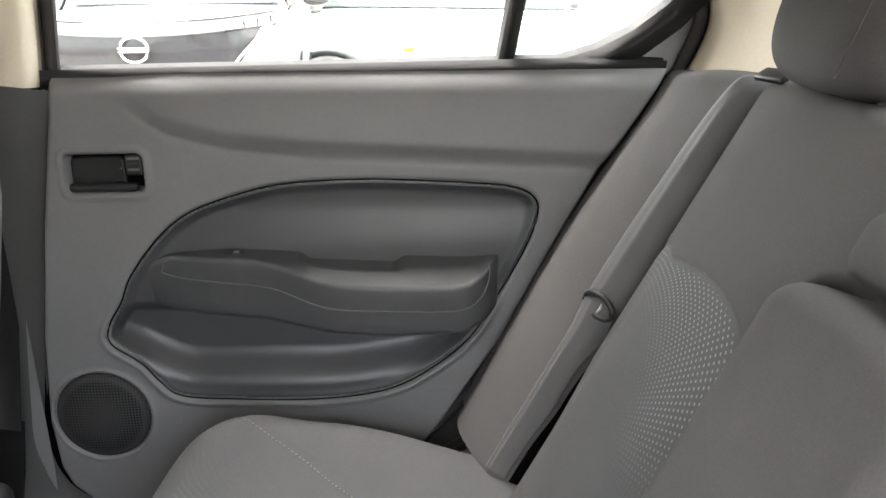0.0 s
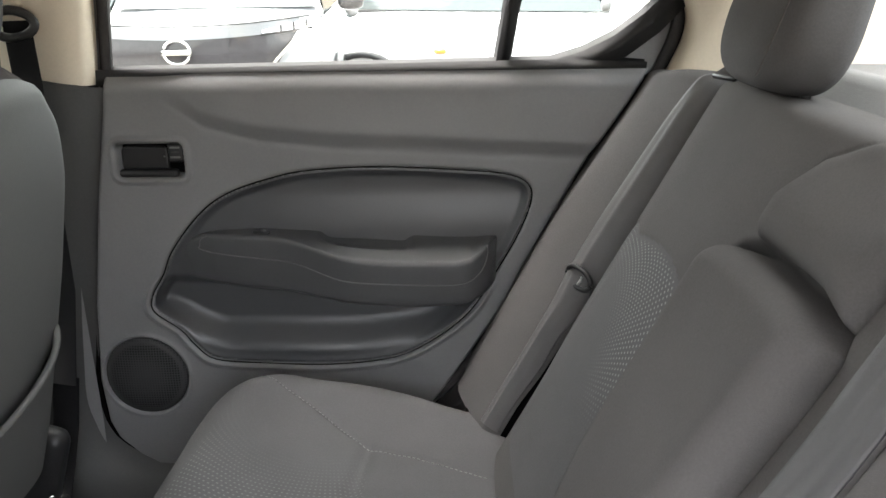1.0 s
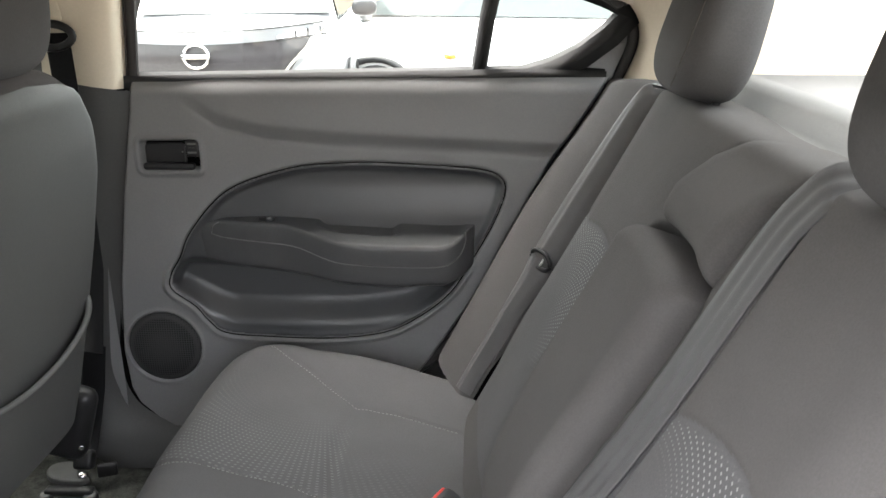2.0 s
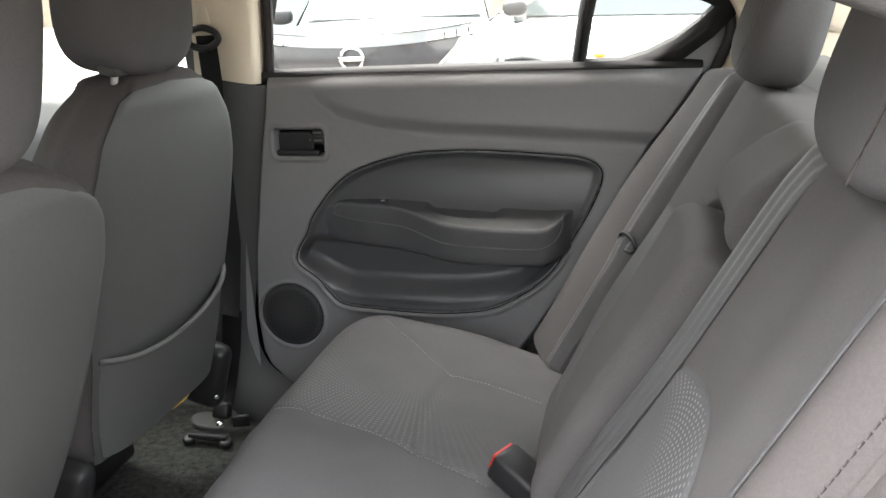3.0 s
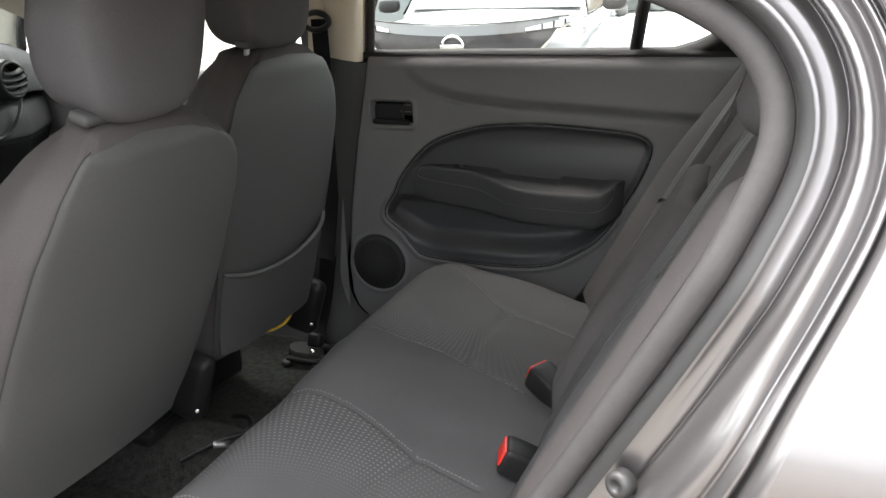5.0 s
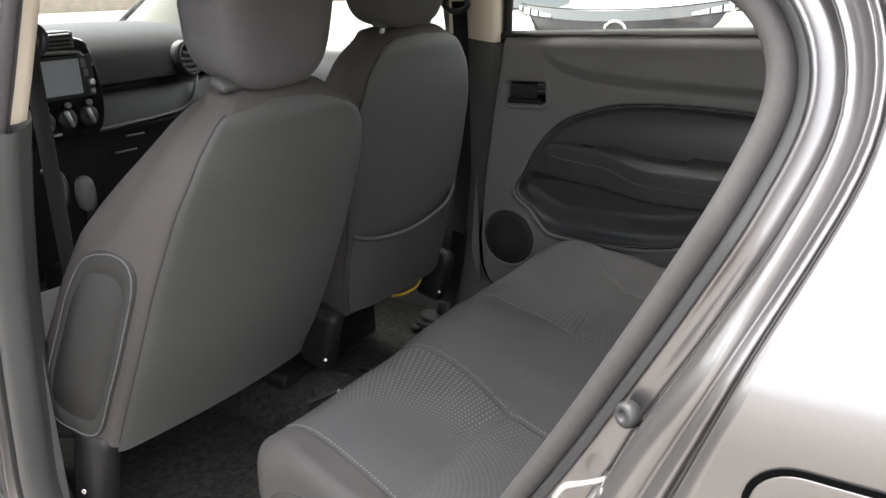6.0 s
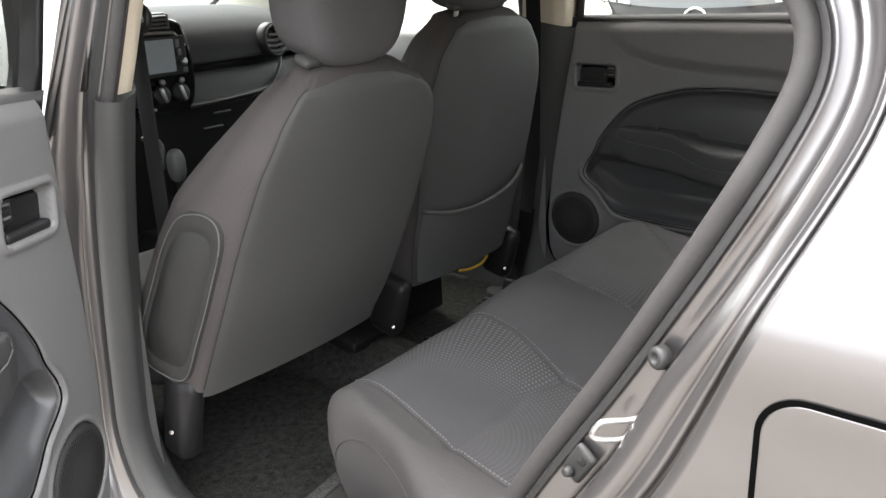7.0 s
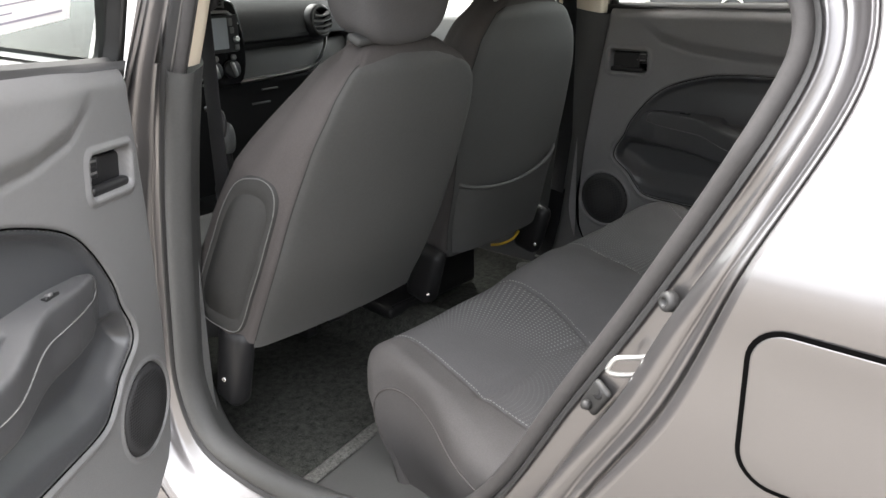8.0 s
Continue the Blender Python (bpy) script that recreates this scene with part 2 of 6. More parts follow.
def spline(ctrl, n, closed=False):
    """Catmull-Rom through the control points, n steps to each."""
    c = [np.array(p, float) for p in ctrl]
    m = len(c)
    out = []
    for i in range(m if closed else m - 1):
        if closed:
            p0, p1, p2, p3 = c[i - 1], c[i], c[(i + 1) % m], c[(i + 2) % m]
        else:
            p0, p1, p2, p3 = c[max(i - 1, 0)], c[i], c[i + 1], c[min(i + 2, m - 1)]
        for k in range(n):
            t = k / n
            out.append(0.5 * (2 * p1 + (p2 - p0) * t + (2 * p0 - 5 * p1 + 4 * p2 - p3) * t * t + (3 * p1 - p0 - 3 * p2 + p3) * t**3))
    if not closed:
        out.append(c[-1])
    return np.array(out)


def tube(name, ctrl, r, material, parent=None, label="", steps=6, sides=8):
    v, f = sweep(spline(ctrl, steps), circle(r, sides))
    return mesh_part(name, v, f, material, parent, label)


def rounded_box(name, size, at, material, parent=None, label="", r=0.01, seg=3, turn=None, taper=None):
    """A box with rounded edges; taper(v) may bend its points, in its own axes from -0.5 to 0.5."""
    bm = bmesh.new()
    bmesh.ops.create_cube(bm, size=1.0)
    for v in bm.verts:
        v.co = Vector((v.co.x * size[0], v.co.y * size[1], v.co.z * size[2]))
    bmesh.ops.bevel(bm, geom=bm.edges[:], offset=min(r, min(size) * 0.49), segments=seg, profile=0.5, affect="EDGES")
    if taper:
        for v in bm.verts:
            v.co = Vector(taper(v.co.x / size[0], v.co.y / size[1], v.co.z / size[2], v.co))
    m = Matrix.Translation(at) @ (turn or Matrix())
    for v in bm.verts:
        v.co = m @ v.co
    return from_bm(name, bm, material, parent, label)


def disc(name, centre, axis, r, thick, material, parent=None, label="", n=32, bevel=0.0, dish=0.0):
    """A turned disc or knob about the given axis."""
    b = bevel or thick * 0.2
    prof = [(0, thick - dish), (r * 0.6, thick - dish * 0.6), (r - b, thick), (r, thick - b), (r, 0), (0, 0)]
    return lathe(name, centre, axis, prof, material, parent, label, n)


def lathe(name, centre, axis, prof, material, parent=None, label="", n=32):
    q = Vector((0, 0, 1)).rotation_difference(Vector(axis).normalized())
    verts, faces = [], []
    k = len(prof)
    for i in range(n):
        a = 2 * math.pi * i / n
        for r, h in prof:
            verts.append(Vector(centre) + q @ Vector((r * math.cos(a), r * math.sin(a), h)))
    for i in range(n):
        for j in range(k - 1):
            faces.append((i * k + j, ((i + 1) % n) * k + j, ((i + 1) % n) * k + j + 1, i * k + j + 1))
    ob = mesh_part(name, [tuple(v) for v in verts], faces, material, parent, label)
    return ob


def smooth01(x):
    x = np.clip(x, 0, 1)
    return x * x * (3 - 2 * x)


def inside_distance(poly, X, Z):
    """Distance to a closed outline, positive inside."""
    P = np.asarray(poly, float)
    Q = np.roll(P, -1, 0)
    best = np.full(X.shape, 9.0)
    odd = np.zeros(X.shape, bool)
    for (ax, az), (bx, bz) in zip(P, Q):
        dx, dz = bx - ax, bz - az
        t = np.clip(((X - ax) * dx + (Z - az) * dz) / (dx * dx + dz * dz + 1e-12), 0, 1)
        best = np.minimum(best, np.hypot(X - ax - t * dx, Z - az - t * dz))
        if abs(dz) > 1e-12:
            odd ^= ((az > Z) != (bz > Z)) & (X < ax + (Z - az) * dx / dz)
    return np.where(odd, best, -best)


def line_distance(pts, X, Z):
    """Distance to an open line of points."""
    P = np.asarray(pts, float)
    best = np.full(np.shape(X), 9.0)
    for (ax, az), (bx, bz) in zip(P[:-1], P[1:]):
        dx, dz = bx - ax, bz - az
        t = np.clip(((X - ax) * dx + (Z - az) * dz) / (dx * dx + dz * dz + 1e-12), 0, 1)
        best = np.minimum(best, np.hypot(X - ax - t * dx, Z - az - t * dz))
    return best


def plate(name, outline, y0, y1, material, parent=None, label="", bevel=0.0, axis="y"):
    """A flat plate with the outline (x, z), from y0 to y1, its y1 edge rounded."""
    o = [Vector((p[0], p[1], 0)) for p in outline]
    area = sum(o[i - 1].x * o[i].y - o[i].x * o[i - 1].y for i in range(len(o)))
    if area < 0:
        o.reverse()
    n = len(o)

    def inset(d):
        res = []
        for i in range(n):
            e1, e2 = (o[i] - o[i - 1]).normalized(), (o[(i + 1) % n] - o[i]).normalized()
            nn = Vector((-(e1.y + e2.y), e1.x + e2.x, 0))
            res.append(o[i] + nn.normalized() * d)
        return res

    rings = [(0, y0), (0, y1 + (y0 - y1) * 0.0)]
    if bevel:
        s = 1 if y1 > y0 else -1
        rings = [(0, y0), (0, y1 - s * bevel), (bevel * 0.3, y1 - s * bevel * 0.3), (bevel, y1)]
    verts, faces = [], []
    for d, y in rings:
        verts += [(p.x, y, p.y) if axis == "y" else ((y, p.x, p.y) if axis == "x" else (p.x, p.y, y)) for p in inset(d)]
    faces = grid_faces(len(rings), n, True)
    faces += [tuple(range(n)), tuple((len(rings) - 1) * n + i for i in range(n))[::-1]]
    return mesh_part(name, verts, faces, material, parent, label, smooth=False)


def round_rect(cx, cz, w, h, r, n=5):
    out = []
    for sx, sz, a0 in ((1, 1, 0), (-1, 1, 90), (-1, -1, 180), (1, -1, 270)):
        for k in range(n + 1):
            a = radians(a0 + 90 * k / n)
            out.append((cx + sx * (w / 2 - r) + r * math.cos(a), cz + sz * (h / 2 - r) + r * math.sin(a)))
    return out


def pillow(name, centre, size, material, parent=None, label="", turn=None, power=3.2, nu=28, nv=20, shape=None):
    """A padded block: a rounded superellipsoid, shape(x, y, z) bends its unit points."""
    verts = []
    pw = 2.0 / power

    def sg(c):
        return math.copysign(abs(c) ** pw, c)

    for i in range(nu + 1):
        la = math.pi * (i / nu - 0.5)
        for j in range(nv * 2):
            lo = math.pi * j / nv
            p = (sg(math.cos(la)) * sg(math.cos(lo)), sg(math.cos(la)) * sg(math.sin(lo)), sg(math.sin(la)))
            if shape:
                p = shape(*p)
            v = Vector((p[0] * size[0] / 2, p[1] * size[1] / 2, p[2] * size[2] / 2))
            verts.append(Vector(centre) + (turn @ v if turn else v))
    faces = grid_faces(nu + 1, nv * 2, True)
    return mesh_part(name, [tuple(v) for v in verts], faces, material, parent, label)


# ---- the car's side openings ----
# Outline of a rear door's opening, as (x, z), from the front pillar's top down, along the sill and up the rear edge.
OPENING = spline([(-.055, 1.27), (-.128, .94), (-.165, .80), (-.195, .66), (-.225, .45), (-.232, .32), (-.18, .22), (-.06, .195), (.10, .205),
                  (.27, .245), (.42, .315), (.531, .421), (.64, .605), (.708, .716), (.757, .802), (.800, .880), (.836, .952), (.858, 1.02),
                  (.845, 1.073), (.80, 1.112), (.70, 1.150), (.5, 1.21), (.25, 1.262), (.08, 1.285)], 6, True)
OPEN_N = np.roll(OPENING, -1, 0) - np.roll(OPENING, 1, 0)
OPEN_N = np.stack([-OPEN_N[:, 1], OPEN_N[:, 0]], 1)
OPEN_N /= np.linalg.norm(OPEN_N, axis=1)[:, None]
if ((OPENING - OPENING.mean(0)) * OPEN_N).sum() < 0:
    OPEN_N = -OPEN_N


def quarter_y(x, z):
    """Outer skin of the body's side: a shoulder line at z = 0.83, leaning in above it."""
    d = (z - 0.836 - 0.03 * np.maximum(0, x - .85)) / 0.006
    over = 0.006 * np.where(d > 30, d, np.log1p(np.exp(np.minimum(d, 30))))
    return 0.797 + 0.012 * smooth01((x - 0.85) / 0.5) + 0.007 * np.exp(-((z - 0.835) / 0.05) ** 2) - 0.20 * over - 0.25 * over ** 1.5 - 0.10 * np.maximum(0, 0.70 - z) ** 1.4


def lean(z):
    """How far the body's side leans in above the beltline."""
    return 0.22 * max(0.0, z - 0.93) ** 1.0


def ring(name, profile, side, material, parent, lo=0, hi=None, label="", skin=False):
    """A band that follows the opening; profile: (way out from the edge, distance from the middle)."""
    n = len(OPENING)
    idx = list(range(n)) if hi is None else [i % n for i in range(lo, hi)]
    verts = []
    for i in idx:
        p, q = OPENING[i], OPEN_N[i]
        for off, dist in profile:
            x, z = p + q * off
            w = float(smooth01((off - .01) / .06)) if skin else 0.0
            verts.append((x, side * ((1 - w) * (dist - lean(p[1])) + w * (float(quarter_y(x, z)) - (.8015 - dist))), z))
    k = len(profile)
    faces = grid_faces(len(idx), k)
    if hi is None:
        faces += [((n - 1) * k + j, j, j + 1, (n - 1) * k + j + 1) for j in range(k - 1)]
    return mesh_part(name, verts, faces, material, parent, label)


def seal_ring(name, side, off, dist, r, material, parent, label=""):
    prof = [(off + r * math.cos(a) * 1.0, dist + r * math.sin(a) * 0.9) for a in [2 * math.pi * k / 10 for k in range(11)]]
    return ring(name, prof, side, material, parent, label=label)


SURROUND = np.array([(-.004, .688), (.0, .712), (.003, .7195), (.006, .721), (.0115, .7222), (.014, .7224), (.018, .7228), (.022, .7233), (.026, .7238), (.0285, .7242), (.0296, .7230), (.0304, .7215), (.0312, .7228), (.0317, .735), (.0323, .752),
                     (.0342, .763), (.038, .7715), (.045, .7768), (.053, .7795), (.060, .7800), (.0632, .7786), (.0655, .7768), (.0678, .7786), (.072, .7835), (.076, .7865), (.079, .7872), (.0815, .7862), (.0826, .7845), (.0830, .780), (.0834, .774), (.0872, .774), (.0876, .790), (.0888, .7955), (.0925, .800), (.103, .8015)])
SILL_U = np.linspace(0, 1, len(SURROUND))
SILL = np.stack([np.interp(SILL_U, [0, .08, .2, .6, .85, 1], [-.004, .002, .012, .050, .078, .103]),
                 np.interp(SILL_U, [0, .08, .2, .6, .85, 1], [.688, .716, .728, .768, .790, .7985])], 1)


def flange(off, z):
    """The flange narrows towards the roof."""
    if off <= .012:
        return off
    wide = .012 * (1 - float(smooth01((z - .66) / .14)))
    off = off + wide * ((off - .012) / .018 if off < .030 else 1 - (off - .030) / .073)
    return off if off < .036 else .036 + (off - .036) * (1 - .55 * float(smooth01((z - .70) / .25)))


def door_surround(side):
    """The painted flange round a door opening: a stepped jamb at the rear, a plain sloping sill below."""
    n, k, verts = len(OPENING), len(SURROUND), []
    for i in range(n):
        p, q = OPENING[i], OPEN_N[i]
        w = max(1 - float(smooth01((i / 6 - 8.6) / 2.2)), float(smooth01((i / 6 - 21.5) / 1.5)))
        w = w * (1 - .7 * (1 - float(smooth01((i / 6 - 4.0) / 2.5)))) if i / 6 < 12 else w
        prof = SURROUND * (1 - w) + SILL * w
        for off, dist in prof:
            if abs(off - .018) < .0006:
                dist -= .0045 * float(smooth01((p[1] - .80) / .12)) * (1 - w)
            x, z = p + q * flange(off, p[1])
            ws = float(smooth01((off - .01) / .06)) * (1 - w)
            verts.append((x, side * ((1 - ws) * (dist - lean(p[1])) + ws * (float(quarter_y(x, z)) - (.8015 - dist))), z))
    faces = grid_faces(n, k) + [((n - 1) * k + j, j, j + 1, (n - 1) * k + j + 1) for j in range(k - 1)]
    return mesh_part("door_surround", verts, faces, PAINT, body, "painted silver-grey door surround")


body = thing("sedan_car", (0, 0, 0), "silver-grey metallic sedan car with a rear door wide open", "car")
for side in (-1, 1):
    door_surround(side)
    seal_ring("door_seal", side, -.0105, .708, .0112, RUBBER, body, "soft grey rubber door seal")
    # A thin dark ring draws the shade line of the seal's crease.
    seal_ring("seal_crease", side, -.0200, .7005, .0010, RUBBER_DARK, body)
    ring("seal_lip", [(.001, .7165), (.005, .7285), (.010, .7292)], side, RUBBER_DARK, body)
    # outer sill below the opening and painted pillar between the windows
    ring("rocker_panel", [(.098, .797), (.115, .801), (.150, .803), (.21, .795), (.25, .775), (.27, .73)], side, PAINT, body, 4 * 6 + 2, 11 * 6, "silver-grey rocker panel")
    pv = [(-.16 - .018 * u + .10 * (z - .93), side * (.795 - .30 * (z - .88) - .0003 * u * u), z) for z in np.linspace(.88, 1.31, 12) for u in np.linspace(0, 10, 8)]
    mesh_part("pillar_skin", pv, grid_faces(12, 8), PAINT, body, "painted pillar between the side windows")
NL = len(OPENING)


for side in (-1, 1):
    lo, hi = 11 * 6 - 4, 20 * 6 + 2
    rows = []
    steps = np.concatenate([[0.103, 0.1035], np.linspace(0.11, 0.30, 20), np.linspace(0.33, 0.9, 12)])
    for i in range(lo, hi):
        p, q = OPENING[i % NL], OPEN_N[i % NL]
        for off in steps:
            x, z = p + q * (off + flange(.103, p[1]) - .103)
            rows.append((x, side * float(quarter_y(x, z)), z))
    mesh_part("quarter_panel", rows, grid_faces(hi - lo, len(steps)), PAINT, body, "glossy silver-grey rear quarter panel")

# fuel lid with its dark gap, on the left quarter panel
FUEL = (0.967, 0.726, 0.19, 0.152, 0.032)


def side_patch(name, outline, rise, material, parent, label="", scale_in=(), filled=True):
    verts, rings = [], [(1.0, 0.0)] + list(scale_in)
    cx, cz = np.mean([p[0] for p in outline]), np.mean([p[1] for p in outline])
    for s, dr in rings:
        for x, z in outline:
            xx, zz = cx + (x - cx) * s, cz + (z - cz) * s
            verts.append((xx, -(float(quarter_y(xx, zz)) + rise + dr), zz))
    n = len(outline)
    faces = grid_faces(len(rings), n, True) + ([tuple((len(rings) - 1) * n + i for i in range(n))[::-1]] if filled else [])
    return mesh_part(name, verts, faces, material, parent, label)


gap_out = round_rect(FUEL[0], FUEL[1], FUEL[2] + .010, FUEL[3] + .010, FUEL[4] + .005, 8)
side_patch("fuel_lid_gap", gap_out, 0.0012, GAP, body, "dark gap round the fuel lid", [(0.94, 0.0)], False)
side_patch("fuel_lid", round_rect(FUEL[0], FUEL[1], FUEL[2], FUEL[3], FUEL[4], 8), 0.0018, PAINT, body, "closed painted fuel lid",
           [(0.992, 0.0005), (0.985, 0.0006), (0.8, 0.0006), (0.5, 0.0006), (0.2, 0.0006)])

# bump stops, striker and door switch on the left surround
lathe("bump_stop", (.768, -.733, .775), (-.45, -.88, .12), [(0, .006), (.0035, .006), (.004, .011), (.006, .012), (.009, .011), (.0105, .009), (.011, 0), (0, 0)],
      STOP, body, "round grey rubber bump stop", 24)
mesh_part("striker_plate", *sweep([(.750, -.7275, .709), (.731, -.7265, .671)], flat(.012, .005), normals=[(-.35, -.93, 0)] * 2), STEEL, body, "bright steel striker plate")
tube("striker_loop", [(.748, -.722, .7035), (.739, -.738, .705), (.7245, -.7515, .7055), (.719, -.7545, .703), (.7125, -.755, .692), (.7125, -.7545, .687), (.718, -.7505, .6835), (.7295, -.738, .681), (.738, -.722, .680)], .0029, STEEL, body, "bright steel striker loop", 6, 10)
switch = rounded_box("door_switch", (.026, .010, .044), (.685, -.7285, .634), STOP, body, "grey rubber door switch", .009, 3, pose(0, 0, 0, 0, 32, -12))
lathe("switch_screw", (.690, -.732, .643), (-.35, -.9, .1), [(0, .002), (.005, .003), (.007, .003), (.0078, 0), (0, 0)], BLACK, switch, "", 16)
lathe("switch_plunger", (.678, -.732, .624), (-.45, -.85, .1), [(0, .009), (.004, .009), (.0055, .006), (.006, 0), (0, 0)], STOP, switch, "", 16)

# pillar trims, both sides
for side in (-1, 1):
    # front pillar, lower trim dark, wrapping round to the sill
    ring("pillar_trim", [(.010, .715), (.004, .7225), (-.004, .7250), (-.015, .7245), (-.026, .716), (-.030, .704), (-.027, .690), (-.020, .684), (-.004, .660), (.012, .646), (.045, .628), (.085, .622), (.11, .630)], side, TRIM_DARK, body, 1 * 6, 9 * 6, "dark grained plastic pillar and sill trim")
    ring("pillar_upper_trim", [(-.002, .700), (.003, .672), (.010, .655), (.04, .640), (.08, .632), (.135, .640)], side, BEIGE, body, -5, 6 + 1, "beige plastic upper pillar trim")
    ring("rear_pillar_trim", [(-.002, .700), (.004, .675), (.012, .655), (.05, .632), (.12, .60), (.25, .57), (.36, .565), (.46, .56)], side, BEIGE, body, 15 * 6, 23 * 6, "beige plastic rear pillar trim")

# roof, headliner, floor, ends of the cabin
xs, ys = np.linspace(-1.05, .90, 24), np.linspace(-.56, .56, 14)


def roof_z(x, y):
    return 1.345 - 0.16 * np.maximum(0, (x - 0.25) / 0.8) ** 2 - 0.20 * np.maximum(0, (-x - 0.35) / 0.7) ** 2 - 0.12 * (abs(y) / 0.56) ** 3


rv = [(x, y, roof_z(x, y)) for x in xs for y in ys]
mesh_part("headliner", rv, grid_faces(24, 14), LINER, body, "pale beige fabric headliner")
mesh_part("roof_skin", [(x, y * 1.12, z + 0.045) for x, y, z in rv], grid_faces(24, 14), PAINT, body, "silver-grey roof skin")
for side in (-1, 1):
    seg = [(x, side * .56, roof_z(x, .56)) for x in xs]
    seg2 = [(x, side * .645, roof_z(x, .56) - .05) for x in xs]
    mesh_part("roof_rail", seg + seg2, [(i, i + 1, 24 + i + 1, 24 + i) for i in range(23)], LINER, body, "beige roof rail lining")

floor = tagged(mesh_part("floor", [(x, y, .13 + .09 * math.exp(-(y / .085) ** 4) * (1 if x < .2 else 0.6) + .004 * noise.noise((x * 9, y * 9, 0))) for x in np.linspace(-1.3, 1.4, 70) for y in np.linspace(-.70, .70, 60)],
                         grid_faces(70, 60), CARPET), "dark charcoal carpeted car floor", "floor", kind="structure")


# ---- rear doors ----
POD = spline([(-.029, .645), (.023, .709), (.079, .75), (.168, .78), (.238, .792), (.35, .796), (.48, .79), (.567, .782), (.606, .765), (.613, .733),
              (.591, .672), (.552, .601), (.506, .527), (.441, .472), (.365, .435), (.251, .421), (.12, .424), (.03, .432), (-.005, .46),
              (-.03, .492), (-.075, .528), (-.074, .56), (-.05, .60)], 5, True)
BEZEL = round_rect(-.047, .811, .135, .078, .018)
SPEAKER = (-.105, .398, .081)


def trim_depth(X, Z):
    """How far the door lining stands into the cabin from its flat base."""
    zc = np.interp(X, [-.03, .05, .14, .275, .48, .70], [.93, .872, .848, .833, .822, .811])
    above = Z - zc
    D = .010 * smooth01((X + .03) / .12) * smooth01(above / .028) * (1 - .55 * smooth01(above / .10))
    D = D + .004 * smooth01((X + .03) / .1) * (1 - .8 * smooth01((X - .12) / .25)) * np.exp(-((above + .004) / .005) ** 2) * -1
    d = inside_distance(POD, X, Z)
    P = -.018 + .004 * smooth01((Z - .74) / .05) + .008 * (1 - smooth01((Z - .680) / .09))
    rise = sum(np.interp(X + o, [-.06, -.02, .03, .30, .42, .52], [.535, .520, .482, .480, .497, .545]) for o in np.linspace(-.035, .035, 9)) / 9
    scoop = -.036 + .033 * smooth01((rise + .026 - Z) / .062)
    P = P + (scoop - P) * smooth01((.60 - Z) / .03)
    m = smooth01(d / .020)
    D = D + m * P - .0055 * np.exp(-((d - .0005) / .0028) ** 2)
    low = smooth01((.60 - Z) / .05)
    D = D + low * .006 * np.exp(-((d + .007) / .0055) ** 2)
    b = inside_distance(BEZEL, X, Z)
    D = D + .004 * smooth01((b + .004) / .004) * (1 - smooth01((b - .006) / .006)) - .026 * smooth01((b - .007) / .008)
    r = np.hypot(X - SPEAKER[0], Z - SPEAKER[1]) - SPEAKER[2]
    D = D + .003 * np.exp(-((r - .002) / .004) ** 2) - .007 * smooth01((-r) / .004)
    return D


def door_lining(parent):
    nz, nu = 250, 330
    zz = np.concatenate([np.linspace(.20, .93, nz - 20), np.linspace(.932, .958, 20)])
    zf = [.20, .23, .265, .30, .387, .541, .731, .90, .958]
    xf = np.interp(zz, zf, [-.10, -.15, -.186, -.200, -.206, -.192, -.162, -.129, -.122])
    zr = [.20, .30, .371, .526, .662, .807, .90, .958]
    xr = np.interp(zz, zr, [.33, .415, .468, .570, .638, .716, .780, .815])
    u = np.linspace(0, 1, nu)
    X = xf[:, None] + (xr - xf)[:, None] * u
    Z = zz[:, None] + 0 * u
    edge = np.minimum(X - xf[:, None], xr[:, None] - X)
    Y = .672 - trim_depth(X, Z) + .040 * (1 - smooth01(edge / .018)) ** 2 + .014 * np.clip((Z - .925) / .033, 0, 1) ** 2
    verts = np.stack([X, Y, Z], -1).reshape(-1, 3)
    faces = grid_faces(nz, nu)
    ob = mesh_part("door_lining", verts, faces, PLASTIC, parent, "dark grey moulded plastic door lining")
    ob.data.materials.append(PLASTIC_SOFT)
    d = inside_distance(POD, X, Z)
    soft = (d > .003)
    idx = [1 if soft[f[0] // nu, f[0] % nu] else 0 for f in faces]
    ob.data.polygons.foreach_set("material_index", idx)
    return ob


